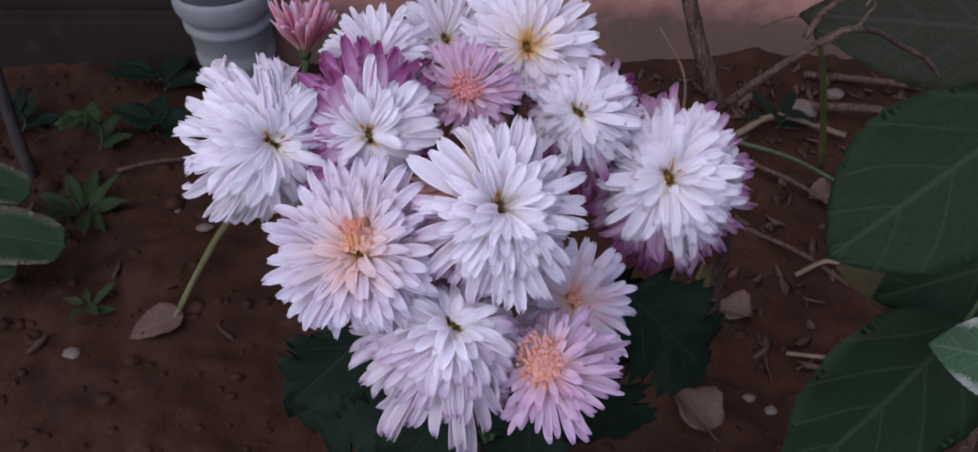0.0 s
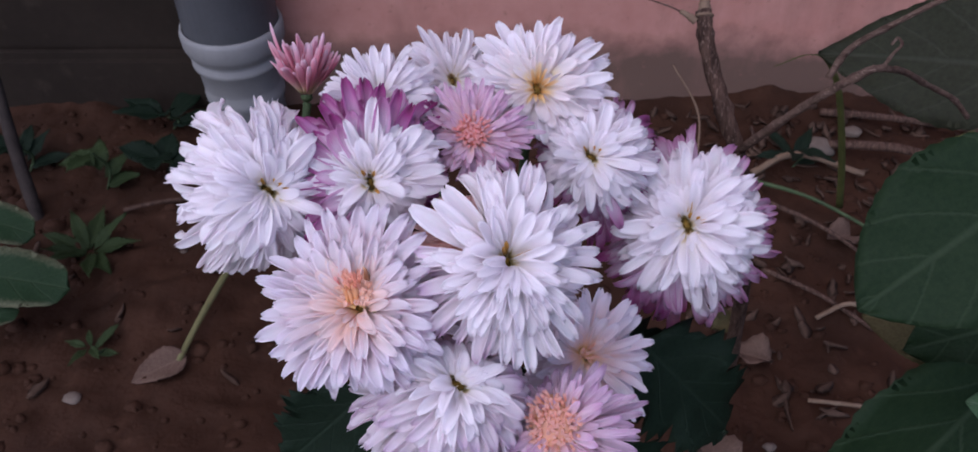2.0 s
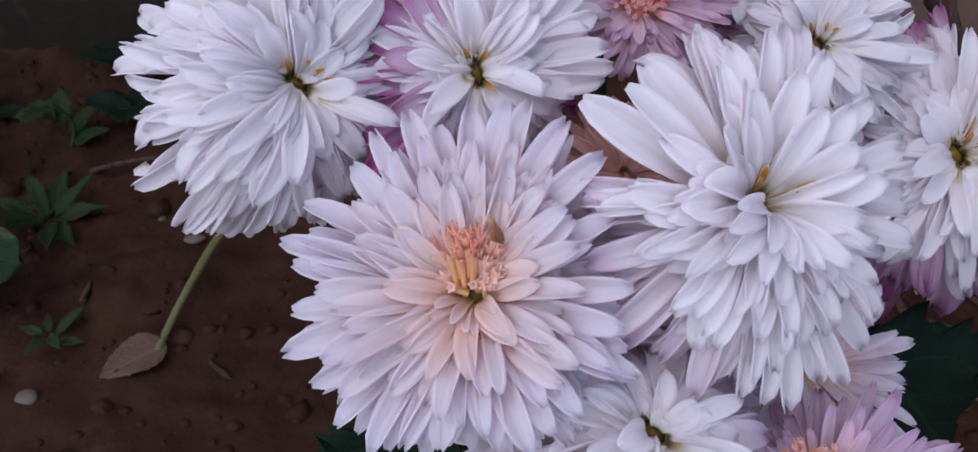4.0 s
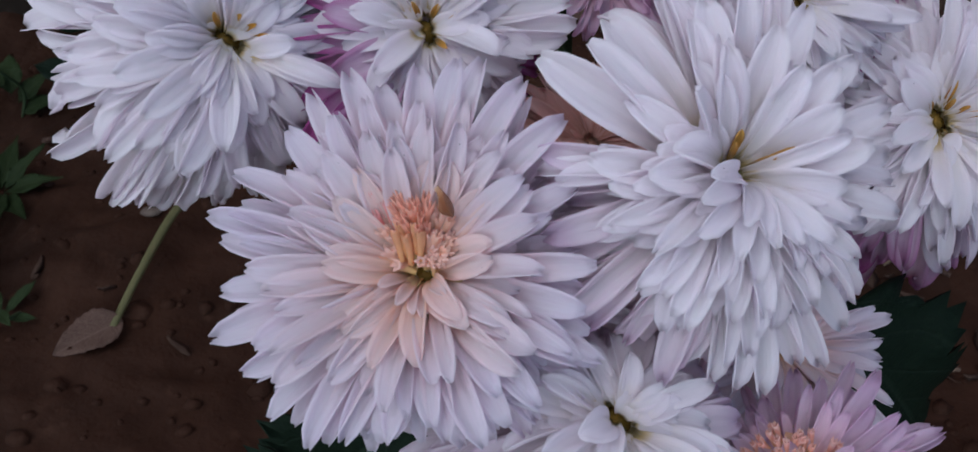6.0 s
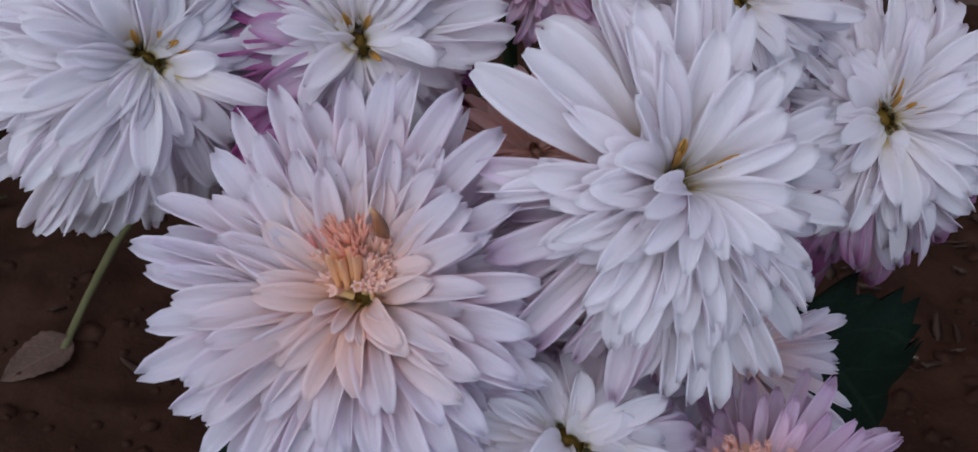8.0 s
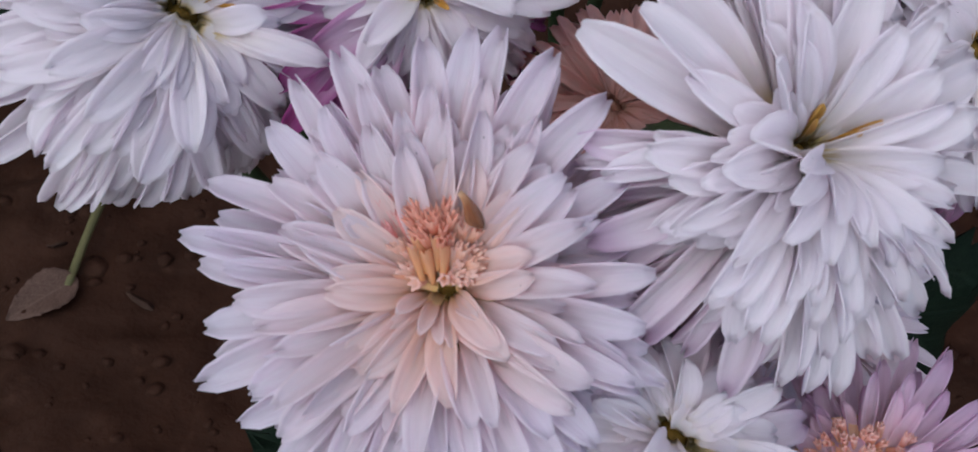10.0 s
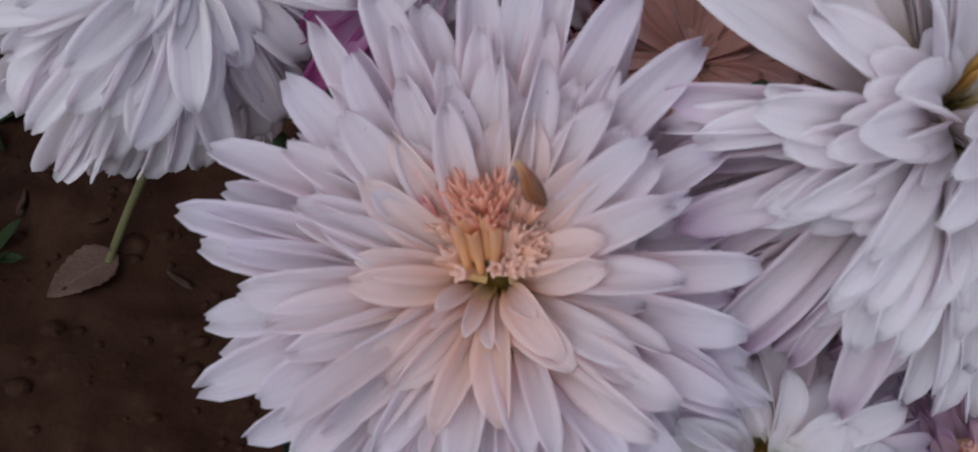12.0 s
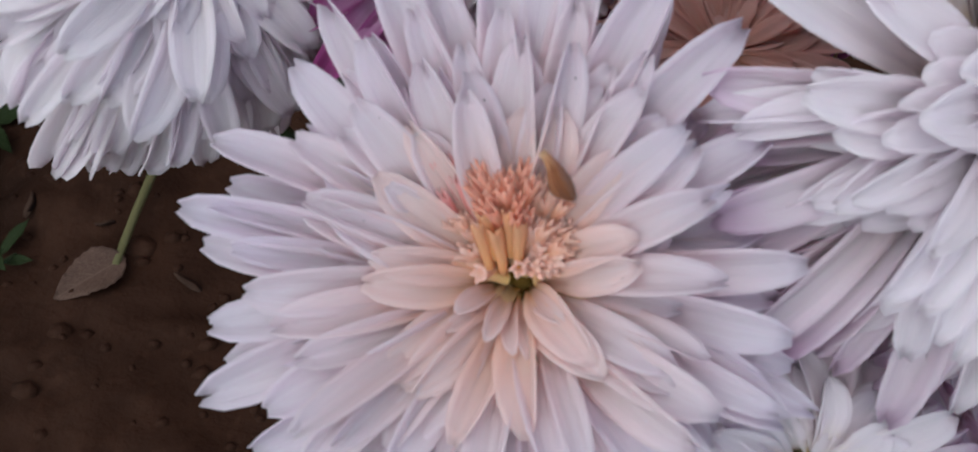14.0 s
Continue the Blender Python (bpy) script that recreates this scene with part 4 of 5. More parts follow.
for i, (x, y, turn, size) in enumerate(((-2.0, 1.2, 97, 6.8), (-0.5, 0.6, 90, 6.6), (0.9, 1.2, 80, 6.6), (-1.2, 2.2, 94, 7.0), (0.4, 2.4, 85, 6.8))):
    child("rolled_petal", petal_mesh("rolled_petal", PETAL["apricot"], -36, 1.3, np.random.default_rng(40 + i), 0.17, 10, 7, 0.0, 0.55), BLUSH, Matrix.Scale(0.001, 4) @ Matrix.Translation((x, y, 5.2 + 0.3 * y)) @ Matrix.Rotation(radians(turn), 4, "Z") @ Matrix.Rotation(radians(-34), 4, "Y") @ Matrix.Rotation(math.pi, 4, "X") @ Matrix.Scale(size, 4), "apricot petal rolled into a bud")
child("withered_petal", petal_mesh("withered_petal", PETAL["withered"], 50, 1.6, np.random.default_rng(3), 0.21), BLUSH, Matrix.Translation((0.0052, 0.0135, 0.0105)) @ Matrix.Rotation(radians(-48), 4, "Z") @ Matrix.Rotation(radians(50), 4, "X") @ Matrix.Scale(0.0070, 4), "curled brown withered petal")
grow("B", [(n, lo, hi, e, b, k, 0.84 * w) for n, lo, hi, e, b, k, w in FULL[1:6]], SHADE_TINGED, EYE_GREEN, "large full white chrysanthemum with an orange slit at its heart", 12, None, (*B_PLACED, *B_HEART), 14, (), ((112, 148), (155, 174)))
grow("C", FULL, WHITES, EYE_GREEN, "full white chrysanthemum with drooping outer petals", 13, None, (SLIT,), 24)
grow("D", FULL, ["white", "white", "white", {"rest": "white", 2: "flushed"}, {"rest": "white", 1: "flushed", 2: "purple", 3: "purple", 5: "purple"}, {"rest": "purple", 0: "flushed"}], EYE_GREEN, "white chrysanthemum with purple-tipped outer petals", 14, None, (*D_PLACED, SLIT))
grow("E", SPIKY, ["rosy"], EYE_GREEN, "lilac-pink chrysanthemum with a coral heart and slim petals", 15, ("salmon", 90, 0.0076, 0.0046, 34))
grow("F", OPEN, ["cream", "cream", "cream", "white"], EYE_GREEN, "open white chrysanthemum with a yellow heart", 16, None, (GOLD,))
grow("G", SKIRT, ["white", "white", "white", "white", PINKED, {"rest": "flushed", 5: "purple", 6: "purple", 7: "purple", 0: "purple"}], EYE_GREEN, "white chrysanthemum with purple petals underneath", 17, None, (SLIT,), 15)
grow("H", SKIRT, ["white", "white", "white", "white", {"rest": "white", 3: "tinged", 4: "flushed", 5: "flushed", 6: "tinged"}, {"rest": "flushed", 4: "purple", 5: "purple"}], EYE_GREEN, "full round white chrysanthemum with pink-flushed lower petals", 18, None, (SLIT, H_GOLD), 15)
# outer rings tinted for the pinkish shade beneath A and B
grow("I", SKIRT, ["white", "white", "white", "tinged", "tinged"], EYE_GREEN, "full pale chrysanthemum low in the bunch, facing up", 19, None, (LOW_SLIT_SHADOW,), 20)
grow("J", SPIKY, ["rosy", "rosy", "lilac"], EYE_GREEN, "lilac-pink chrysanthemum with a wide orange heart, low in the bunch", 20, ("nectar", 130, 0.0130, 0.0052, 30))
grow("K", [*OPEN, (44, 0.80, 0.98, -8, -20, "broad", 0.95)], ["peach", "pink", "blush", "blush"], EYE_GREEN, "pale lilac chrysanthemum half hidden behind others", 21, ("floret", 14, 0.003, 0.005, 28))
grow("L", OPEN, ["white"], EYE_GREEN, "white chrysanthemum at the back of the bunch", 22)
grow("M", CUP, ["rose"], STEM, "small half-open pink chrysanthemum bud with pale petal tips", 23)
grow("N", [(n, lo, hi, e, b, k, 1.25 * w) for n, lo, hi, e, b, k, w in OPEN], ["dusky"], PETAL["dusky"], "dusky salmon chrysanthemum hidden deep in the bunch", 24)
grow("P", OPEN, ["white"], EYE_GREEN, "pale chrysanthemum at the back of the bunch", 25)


# ---- leaves and stems under the flowers ----


def chrysanthemum_foliage():
    ob = tagged(new("chrysanthemum_plant"), "green lobed chrysanthemum foliage, coloured dark for the shade below the flowers", "plant")
    ob.location = ROOT
    shapes = [leaf_mesh("leaf", LEAF_MUM_SHADED, 0.34, "lobed", 0.12, 0.35, 0.04, 0.10, 26, 9, 30 + i) for i in range(3)]
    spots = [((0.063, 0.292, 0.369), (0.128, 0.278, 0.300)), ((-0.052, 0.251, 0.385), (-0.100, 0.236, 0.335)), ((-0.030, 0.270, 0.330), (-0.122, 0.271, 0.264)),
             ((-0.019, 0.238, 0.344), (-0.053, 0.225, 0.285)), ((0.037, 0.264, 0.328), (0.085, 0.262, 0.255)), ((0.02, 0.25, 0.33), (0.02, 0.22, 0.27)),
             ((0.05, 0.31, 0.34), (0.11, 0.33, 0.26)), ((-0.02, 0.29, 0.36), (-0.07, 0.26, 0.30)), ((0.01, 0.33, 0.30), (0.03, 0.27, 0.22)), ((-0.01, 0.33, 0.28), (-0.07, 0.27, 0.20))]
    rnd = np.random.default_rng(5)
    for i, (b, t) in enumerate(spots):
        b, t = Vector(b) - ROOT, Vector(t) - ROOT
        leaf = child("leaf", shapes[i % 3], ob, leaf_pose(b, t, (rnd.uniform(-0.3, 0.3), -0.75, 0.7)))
        line = smooth_line([b, b.lerp(Vector((b.x * 0.2, b.y * 0.2, b.z * 0.75)), 0.5), Vector((b.x * 0.1, b.y * 0.12, b.z * 0.6))], 4)
        child("leaf_stalk", tube("leaf_stalk", line, [0.0013] * len(line), STEM, 6), ob)
    for k in range(3):
        f = 2.1 * k
        line = smooth_line([(0.01 * math.cos(f), 0.01 * math.sin(f), -0.02), (0.016 * math.cos(f), -0.02 + 0.012 * math.sin(f), 0.14), (0.03 * math.cos(f), -0.07 + 0.02 * math.sin(f), 0.34)], 6)
        child("main_stem", tube("main_stem", line, [0.0045 - 0.002 * i / len(line) for i in range(len(line))], STEM), ob)


chrysanthemum_foliage()


# ---- the shrub with big leaves and dead twigs ----
def big_leaf_shrub():
    base = Vector((0.36, 0.34, -0.01))
    ob = tagged(new("leafy_shrub"), "leafy shrub with large dark green toothed leaves", "shrub")
    ob.location = base
    rnd = np.random.default_rng(8)
    trunk = smooth_line([(0, 0, 0), (-0.01, 0.01, 0.2), (-0.05, 0.02, 0.40), (-0.03, 0.03, 0.52)], 6)
    child("stem", tube("stem", trunk, [0.006 - 0.003 * i / len(trunk) for i in range(len(trunk))], BARK, 8, 0.08, rnd), ob)
    leaves = [((0.240, 0.301, 0.480), (0.151, 0.262, 0.418), 0.33, LEAF_ROSE, "obovate", (-0.25, -0.75, 0.75), "large dark green leaf"),
              ((0.246, 0.285, 0.345), (0.160, 0.225, 0.262), 0.36, LEAF_ROSE, "ovate", (-0.1, -1.0, 0.35), "large dark green leaf"),
              ((0.250, 0.235, 0.376), (0.210, 0.257, 0.363), 0.42, LEAF_SPOT, "ovate", (-0.1, -0.7, 0.7), "pale-edged green leaf with a black tip"),
              ((0.262, 0.330, 0.322), (0.206, 0.352, 0.314), 0.36, LEAF_OLIVE, "ovate", (0.1, -0.7, 0.7), "yellowing olive leaf"),
              ((0.275, 0.312, 0.364), (0.209, 0.307, 0.336), 0.42, LEAF_ROSE, "ovate", (0.0, -0.7, 0.7), ""),
              ((0.345, 0.472, 0.398), (0.212, 0.530, 0.381), 0.30, LEAF_DIM, "ovate", (0.0, -0.7, 0.7), "dull brownish green leaf")]
    for i, (b, t, w, mat_, kind, up, lab) in enumerate(leaves):
        b, t = Vector(b) - base, Vector(t) - base
        me = leaf_mesh("leaf", mat_, w, kind, 0.10, 0.22, 0.02, 0.014, 34, 11, 50 + i, 0.004)
        child("leaf", me, ob, leaf_pose(b, t, up), lab)
        near = min(trunk, key=lambda p: (p - b).length)
        line = smooth_line([b, b.lerp(near, 0.5) + Vector((0, 0, 0.008)), near], 4)
        child("leaf_stalk", tube("leaf_stalk", line, [0.0014] * len(line), STEM, 6), ob)


big_leaf_shrub()


def dead_stem(points, radii, label, name="dead_stem", material=None, twigs=()):
    ob = tagged(new(name), label, "dead stem")
    base = Vector(points[-1])
    ob.location = base
    rnd = np.random.default_rng(len(points) * 7 + len(twigs))
    for part_name, pts, (r0, r1), *own in (("stalk", points, radii), *twigs):
        line = smooth_line([Vector(p) - base for p in pts], 7)
        n = len(line)
        rr = [(r0 + (r1 - r0) * i / n) * (1.22 if i % 9 == 4 else 1.0) for i in range(n)]
        child(part_name, tube(part_name, line, rr, own[0] if own else (BARK if part_name == "stalk" else TWIG), 9, 0.10, rnd), ob)
    return ob


dead_stem([(0.1150, 0.4630, 0.4445), (0.1172, 0.4431, 0.4285), (0.1246, 0.4127, 0.4072), (0.1364, 0.4082, 0.3769), (0.165, 0.430, 0.262), (0.205, 0.50, -0.02)], (0.0044, 0.0052), "brown dead flower stalk broken off at the top, standing upright", twigs=(
    ("broken_end", [(0.1163, 0.4675, 0.4515), (0.1156, 0.4650, 0.4470), (0.1153, 0.4600, 0.4420)], (0.0018, 0.0048), STRAW),
    ("stub", [(0.1105, 0.4573, 0.4411), (0.1056, 0.4596, 0.4438), (0.1017, 0.4611, 0.4455)], (0.0022, 0.0012), STRAW),
    ("tendril", [(0.1039, 0.4622, 0.4437), (0.0950, 0.4649, 0.4468), (0.0808, 0.4677, 0.4503), (0.0684, 0.4692, 0.4523), (0.0595, 0.4681, 0.4514)], (0.0005, 0.0003)),
    ("twig", [(0.133, 0.404, 0.392), (0.155, 0.390, 0.430), (0.177, 0.384, 0.454), (0.187, 0.386, 0.456)], (0.0024, 0.0019)),
    ("twig", [(0.187, 0.386, 0.456), (0.205, 0.398, 0.446), (0.224, 0.410, 0.431), (0.245, 0.415, 0.418), (0.258, 0.416, 0.405)], (0.0017, 0.0014)),
    ("twig", [(0.163, 0.388, 0.449), (0.172, 0.394, 0.462), (0.192, 0.402, 0.470), (0.225, 0.41, 0.485)], (0.0017, 0.0013)),
    ("tendril", [(0.187, 0.386, 0.456), (0.192, 0.390, 0.462), (0.195, 0.391, 0.466), (0.1925, 0.392, 0.469), (0.190, 0.391, 0.466)], (0.0009, 0.0006))))


# ---- weeds, litter and clods on the soil ----
def on_soil(x, y, lift=0.0):
    return Vector((x, y, soil_height(x, y) + lift))


def weed(name, label, x, y, leaves, length, width, tilt, kind, material, seed, tall=0.0, spread=360.0, start=0.0):
    """A small plant: leaves in a whorl, or up a short stem."""
    rnd = np.random.default_rng(seed)
    ob = tagged(new(name), label, "weed")
    ob.location = on_soil(x, y, -0.004)
    if tall:
        line = smooth_line([(0, 0, 0), (0.012, 0.004, tall * 0.5), (0.006, -0.01, tall)], 5)
        child("stem", tube("stem", line, [0.0016] * len(line), STEM, 6), ob)
    shapes = [leaf_mesh("leaf", material, width, kind, 0.2, 0.35, 0.03, 0.0, 14, 7, seed + i, 0.008) for i in range(2)]
    for i in range(leaves):
        f = radians(start + spread * i / leaves + rnd.uniform(-14, 14))
        h = 0.006 + tall * (i + 0.5) / leaves
        size = length * rnd.uniform(0.72, 1.1)
        e = radians(tilt + rnd.uniform(-10, 14))
        base = Vector((0.004 * math.cos(f), 0.004 * math.sin(f), h))
        tip = base + Vector((math.cos(f) * math.cos(e), math.sin(f) * math.cos(e), math.sin(e))) * size
        child("leaf", shapes[i % 2], ob, leaf_pose(base, tip, (0, -0.2, 1)))
    return ob


weed("weed_rosette", "small green weed rosette with narrow leaves on bare soil", -0.466, 0.727, 9, 0.062, 0.14, 22, "lance", LEAF_WEED, 61)
weed("weed_shoot", "small leafy green weed on the soil", -0.492, 0.850, 7, 0.045, 0.26, 20, "lance", LEAF_WEED, 62, 0.07)
weed("weed_shoot", "low weed with blue-green rounded leaves near the wall", -0.425, 0.880, 4, 0.060, 0.36, 28, "ovate", LEAF_MUM_SHADED, 63, 0.03)
weed("weed_shoot", "dark leafy weed at the foot of the wall", -0.440, 0.965, 5, 0.070, 0.22, 25, "lance", LEAF_MUM_SHADED, 64, 0.03)
weed("weed_shoot", "thin pale weed seedling on bare soil", -0.408, 0.575, 6, 0.030, 0.16, 22, "lance", LEAF_WEED, 65, 0.015)
weed("weed_shoot", "dark weed at the edge of the bed", -0.60, 0.88, 7, 0.055, 0.2, 30, "lance", LEAF_MUM_SHADED, 66, 0.05)
weed("weed_shoot", "dark green weed under the litter", 0.36, 0.87, 6, 0.06, 0.15, 24, "lance", LEAF_MUM_SHADED, 67, 0.03)


def broadleaf_weed():
    base = on_soil(-0.66, 0.62, -0.005)
    ob = tagged(new("broadleaf_weed"), "low plant with broad green pale-rimmed leaves above the soil", "weed")
    ob.location = base
    for i, (b, t) in enumerate([((-0.546, 0.634, 0.06), (-0.426, 0.603, 0.075)), ((-0.569, 0.709, 0.07), (-0.484, 0.674, 0.08)), ((-0.536, 0.576, 0.05), (-0.472, 0.588, 0.055))]):
        b, t = Vector(b) - base, Vector(t) - base
        child("leaf", leaf_mesh("leaf", LEAF_ROUND, 0.25, "round", 0.12, 0.2, 0.03, 0.02, 20, 9, 68 + i, 0.006), ob, leaf_pose(b, t, (0.1, -0.4, 0.9)))
        line = smooth_line([b, Vector((b.x * 0.4, b.y * 0.4, b.z * 0.8)), Vector((0, 0, 0))], 4)
        child("leaf_stalk", tube("leaf_stalk", line, [0.0022] * len(line), STEM, 6), ob)


broadleaf_weed()



def stalk(name, label, points, r0, r1, material, category="twig"):
    base = Vector(points[0])
    ob = tagged(new(name), label, category)
    ob.location = base
    rnd = np.random.default_rng(int(abs(base.x) * 1000))
    line = smooth_line([Vector(p) - base for p in points], 6)
    n = len(line)
    child("stalk", tube("stalk", line, [r0 + (r1 - r0) * i / n for i in range(n)], material, 8, 0.08, rnd), ob)
    return ob


fallen = stalk("fallen_leaf", "curled dry brown leaf on a long pale stalk, lying on soil", [on_soil(-0.316, 0.560, 0.008), on_soil(-0.304, 0.61, 0.016), on_soil(-0.286, 0.67, 0.028), on_soil(-0.266, 0.72, 0.03)], 0.0030, 0.0046, STALK, "leaf")
child("blade", leaf_mesh("blade", LEAF_DRY, 0.30, "ovate", 0.45, 0.2, 0.03, 0.04, 18, 9, 71, 0.01), fallen, leaf_pose((0.006, 0.006, 0.0), (-0.038, -0.027, 0.004), (0.1, -0.3, 1)), "curled brown blade")
stalk("twig", "thin grey-brown twig lying on the soil", [on_soil(-0.445, 0.790, 0.006), on_soil(-0.41, 0.800, 0.012), on_soil(-0.36, 0.815, 0.008)], 0.0028, 0.0022, BARK)
stalk("garden_stake", "dark stake leaning against the dim wall", [on_soil(-0.555, 0.79, -0.02), (-0.585, 0.86, 0.08), (-0.63, 0.98, 0.24)], 0.008, 0.007, STAKE, "stake")
stalk("straw", "short pale straw on the soil", [on_soil(0.291, 0.518, 0.008), on_soil(0.32, 0.515, 0.011), on_soil(0.349, 0.514, 0.008)], 0.0021, 0.0021, STRAW, "straw")
DRY = "dry brown plant stalk lying in the litter"
stalk("dry_stalk", DRY, [on_soil(0.305, 0.845, 0.012), on_soil(0.36, 0.865, 0.025), on_soil(0.44, 0.845, 0.014)], 0.0045, 0.0035, STRAW)
stalk("dry_stalk", DRY, [on_soil(0.31, 0.800, 0.01), on_soil(0.37, 0.76, 0.015), on_soil(0.43, 0.70, 0.008)], 0.003, 0.002, BARK)
stalk("dry_stalk", DRY, [on_soil(0.29, 0.70, 0.008), on_soil(0.34, 0.66, 0.012), on_soil(0.385, 0.615, 0.01)], 0.0028, 0.0022, BARK)
stalk("dry_stalk", DRY, [on_soil(0.33, 0.63, 0.008), on_soil(0.365, 0.64, 0.014), on_soil(0.395, 0.63, 0.01)], 0.0026, 0.0026, STRAW)
stalk("dry_stalk", DRY, [on_soil(0.42, 0.97, 0.01), on_soil(0.52, 0.95, 0.02), on_soil(0.66, 0.94, 0.01)], 0.005, 0.004, BARK)
stalk("dry_stalk", DRY, [on_soil(0.40, 0.90, 0.01), on_soil(0.50, 0.86, 0.03), on_soil(0.62, 0.80, 0.012)], 0.006, 0.005, BARK)
stalk("dry_stalk", DRY, [on_soil(0.24, 0.86, 0.008), on_soil(0.25, 0.93, 0.05), on_soil(0.22, 0.98, 0.09)], 0.0016, 0.001, STRAW)
stalk("green_stem", "bare green stem arching low over the litter", [on_soil(0.30, 0.83, 0.012), on_soil(0.36, 0.79, 0.03), on_soil(0.43, 0.75, 0.012)], 0.0028, 0.0020, STEM, "stem")


def grass_blade(points, width, label):
    base = Vector(points[0])
    ob = tagged(new("grass_blade"), label, "grass")
    ob.location = base
    line = smooth_line([Vector(p) - base for p in points], 6)
    pts, uv, n = [], [], len(line)
    for i, p in enumerate(line):
        w = width * (1 - (i / n) ** 2 * 0.85)
        for j in range(3):
            pts.append((p.x + (j - 1) * w, p.y - (0.3 * w if j == 1 else 0), p.z))
            uv.append((i / n, j / 2))
    child("blade", mesh("blade", *shell(pts, n, 3, 0.0006, np.array(uv))[:2], GRASS, np.concatenate([uv, uv])), ob)


grass_blade([(0.405, 0.805, -0.01), (0.375, 0.78, 0.09), (0.335, 0.755, 0.20), (0.30, 0.74, 0.245), (0.26, 0.735, 0.235)], 0.0042, "upright yellow-green grass blade in the litter")
grass_blade([(0.47, 0.83, -0.01), (0.50, 0.84, 0.05), (0.54, 0.83, 0.09)], 0.006, "yellowing grass blade in the litter")


def pebble(x, y, r, seed, label="small grey-brown pebble on the soil"):
    rnd = np.random.default_rng(seed)
    bm = bmesh.new()
    bmesh.ops.create_icosphere(bm, subdivisions=3, radius=1.0)
    sx, sy, sz = r * rnd.uniform(0.8, 1.3), r * rnd.uniform(0.7, 1.0), r * rnd.uniform(0.5, 0.7)
    for v in bm.verts:
        q = 1 + 0.22 * noise.noise(v.co * 1.6 + Vector((seed, 0, 0)))
        v.co = Vector((v.co.x * sx, v.co.y * sy, v.co.z * sz)) * q
    me = bpy.data.meshes.new("pebble")
    bm.to_mesh(me)
    bm.free()
    ob = tagged(new("pebble", shade(me, STONE)), label, "stone", "pebbles on the soil")
    ob.location = on_soil(x, y, r * 0.3)
    return ob


for i, (x, y, r) in enumerate(((-0.317, 0.690, 0.008), (0.396, 0.895, 0.022), (-0.405, 0.515, 0.007), (0.245, 0.47, 0.006), (0.262, 0.455, 0.005), (-0.36, 0.73, 0.005), (0.45, 0.93, 0.012))):
    pebble(x, y, r, 80 + i)


def dry_leaf(x, y, size, turn, seed, label, material=LEAF_DRY):
    ob = tagged(new("dry_leaf"), label, "leaf", "fallen dry leaves")
    ob.location = on_soil(x, y, 0.006)
    d = Vector((math.cos(turn), math.sin(turn), 0.1)) * size
    child("blade", leaf_mesh("blade", material, 0.33, "ovate", 0.8, 0.6, 0.12, 0.05, 14, 7, seed, 0.012), ob, leaf_pose(-d * 0.5 + Vector((0, 0, 0.004)), d * 0.5, (0.2, -0.2, 1)))


dry_leaf(0.195, 0.445, 0.065, -0.9, 91, "crumpled pinkish brown dry leaf on the soil")
dry_leaf(0.240, 0.625, 0.045, 0.5, 92, "yellowed dry leaf on the soil", LEAF_OLIVE)
dry_leaf(0.250, 0.585, 0.05, 2.6, 93, "brown dry leaf on the soil")
dry_leaf(0.40, 0.76, 0.05, 0.3, 94, "curled brown dry leaf among litter")
dry_leaf(0.33, 0.93, 0.04, 1.3, 95, "curled brown dry leaf among litter")
dry_leaf(0.46, 0.80, 0.06, 2.2, 96, "curled brown dry leaf among litter")
dry_leaf(0.43, 0.69, 0.05, 1.0, 97, "curled brown dry leaf among litter")


def scatter(name, label, category, count, area, make, material, seed):
    rnd = np.random.default_rng(seed)
    verts, faces = [], []
    for _ in range(count):
        x, y = rnd.uniform(area[0], area[1]), rnd.uniform(area[2], area[3])
        vs, fs = make(rnd)
        k = len(verts)
        o = on_soil(x, y)
        verts += [tuple(o + Vector(v)) for v in vs]
        faces += [tuple(k + a for a in f) for f in fs]
    tagged(new(name, mesh(name, verts, faces, material)), label, category, kind="stuff")


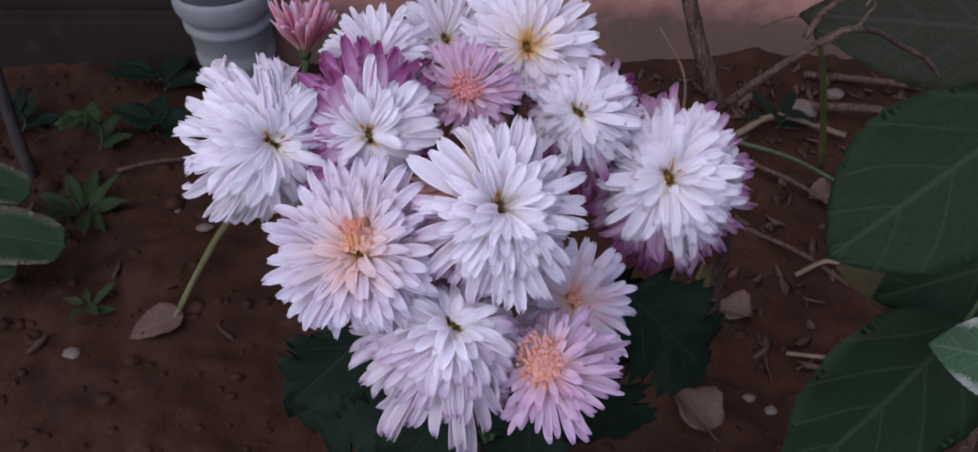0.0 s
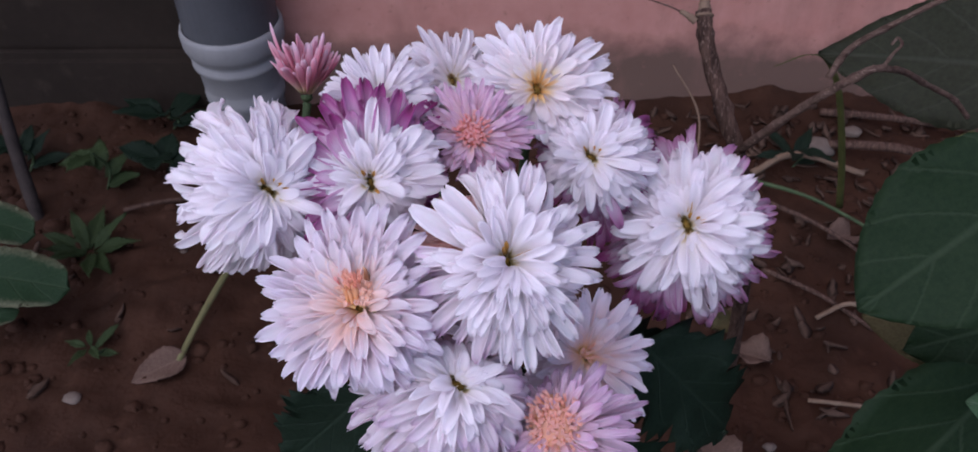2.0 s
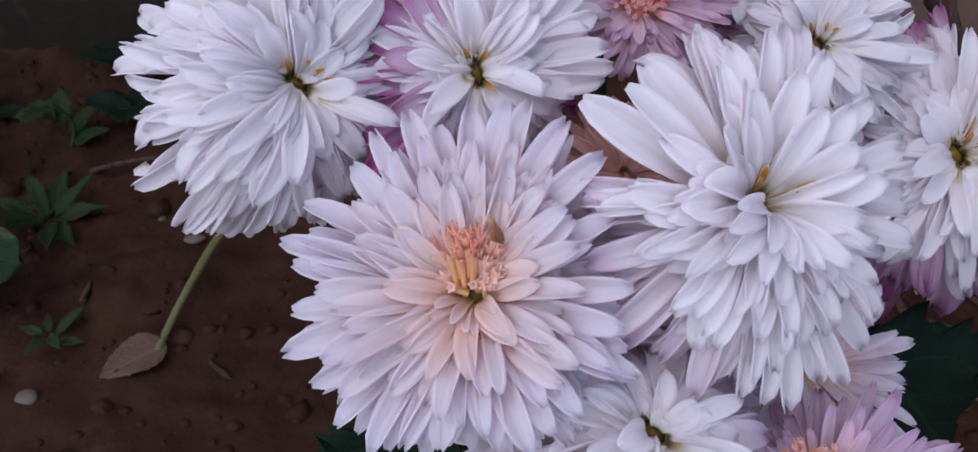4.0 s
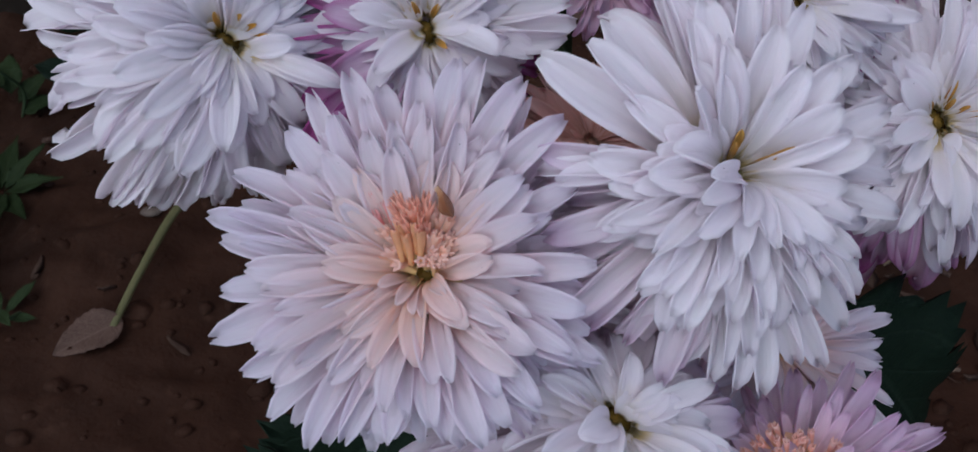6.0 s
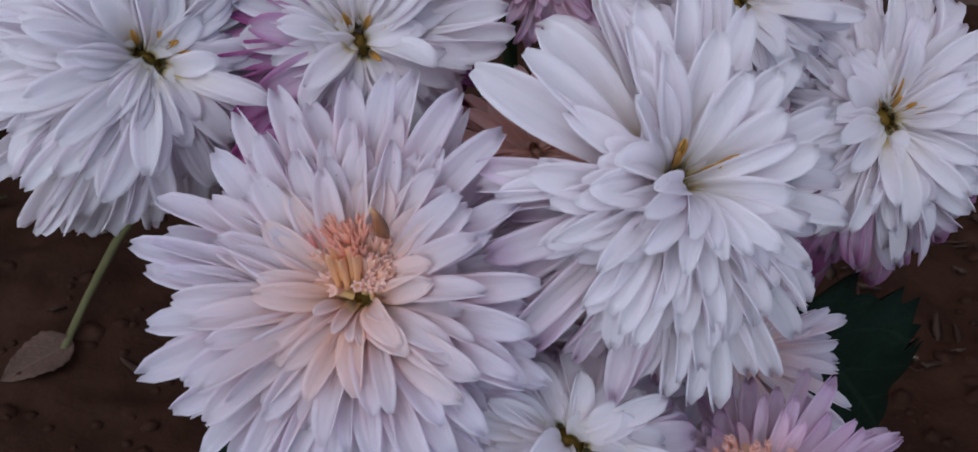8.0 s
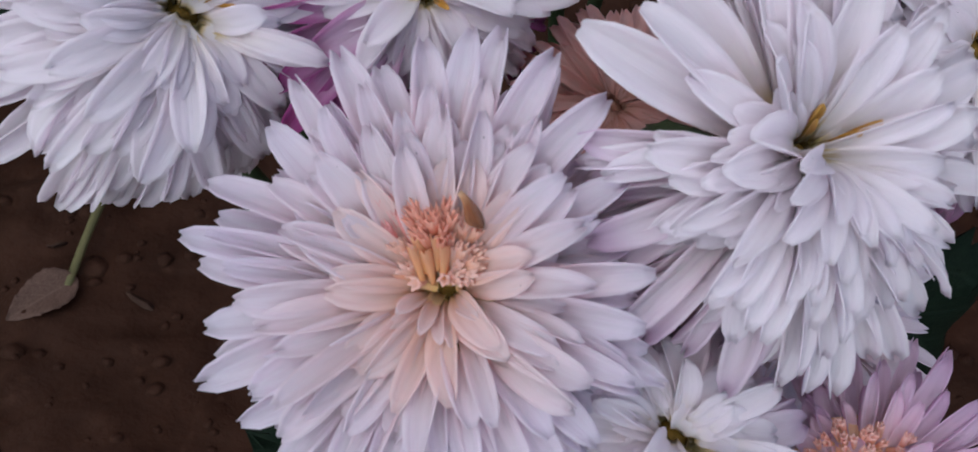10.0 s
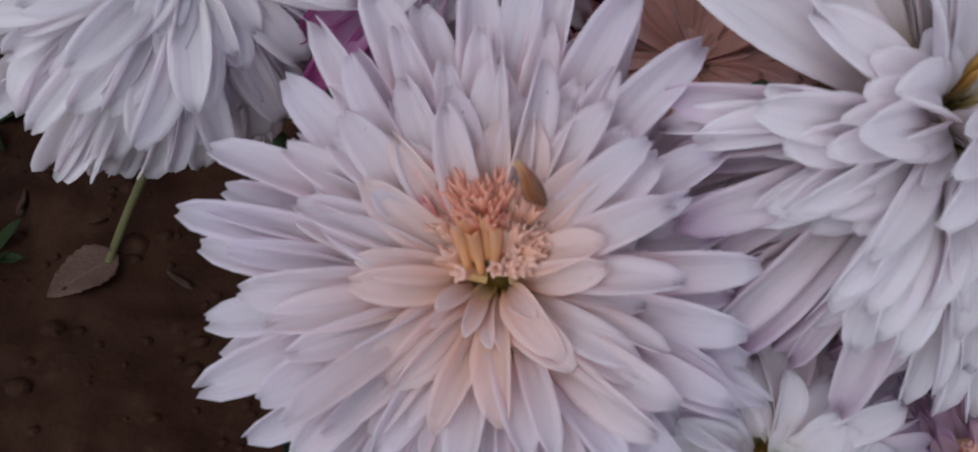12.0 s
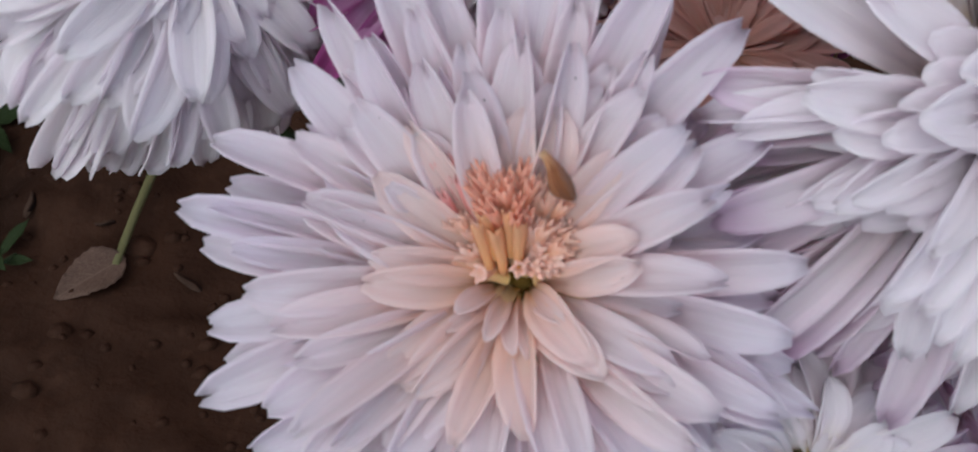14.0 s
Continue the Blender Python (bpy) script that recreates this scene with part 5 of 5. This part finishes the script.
def clod(rnd):
    r = 0.0022 * (1 + rnd.exponential(1.1))
    vs, fs = [], []
    ico = [(0, 0, 1), (0.89, 0, 0.45), (0.28, 0.85, 0.45), (-0.72, 0.53, 0.45), (-0.72, -0.53, 0.45), (0.28, -0.85, 0.45), (0.72, 0.53, -0.45), (-0.28, 0.85, -0.45), (-0.89, 0, -0.45), (-0.28, -0.85, -0.45), (0.72, -0.53, -0.45)]
    for x, y, z in ico:
        q = r * rnd.uniform(0.7, 1.25)
        vs.append((x * q * 1.2, y * q, z * q * 0.8))
    fs = [(0, 1, 2), (0, 2, 3), (0, 3, 4), (0, 4, 5), (0, 5, 1), (1, 6, 2), (2, 6, 7), (2, 7, 3), (3, 7, 8), (3, 8, 4), (4, 8, 9), (4, 9, 5), (5, 9, 10), (5, 10, 1), (1, 10, 6)]
    return vs, fs


def scrap(rnd):
    """A flake of dry leaf: uneven outline, a fold along the middle, one end lifted."""
    a, l, w = rnd.uniform(0, 6.28), rnd.uniform(0.008, 0.030), rnd.uniform(0.003, 0.016)
    c, s_ = math.cos(a), math.sin(a)
    up, curl, fold = rnd.uniform(0.001, 0.006), rnd.uniform(-0.004, 0.008), rnd.uniform(0.0, 0.004)
    out = []
    for f in (-1, -0.45, 0.1, 0.6, 1):
        side = [rnd.uniform(0.55, 1.15) * (1.05 - 0.75 * f * f) for _ in range(2)]
        for v, h in ((-side[0], 0.0), (0, fold), (side[1], 0.0), (0, fold - 0.0012)):
            x, y = f * l / 2, v * w / 2
            out.append((x * c - y * s_, x * s_ + y * c, up + h + curl * f * abs(f)))
    fs = [(k * 4 + q, k * 4 + (q + 1) % 4, k * 4 + 4 + (q + 1) % 4, k * 4 + 4 + q) for k in range(4) for q in range(4)] + [(3, 2, 1, 0), (16, 17, 18, 19)]
    return out, fs


scatter("soil_clods", "small crumbs and clods of reddish brown soil", "soil", 1400, (-0.75, 0.60, 0.30, 1.0), clod, SOIL, 101)
scatter("leaf_litter", "brown scraps of dry leaf and stalk on the soil", "litter", 260, (0.20, 0.62, 0.50, 1.0), scrap, LITTER, 102)
scatter("leaf_litter", "few brown scraps of dry leaf on bare soil", "litter", 14, (-0.6, -0.1, 0.42, 0.9), scrap, LITTER, 103)
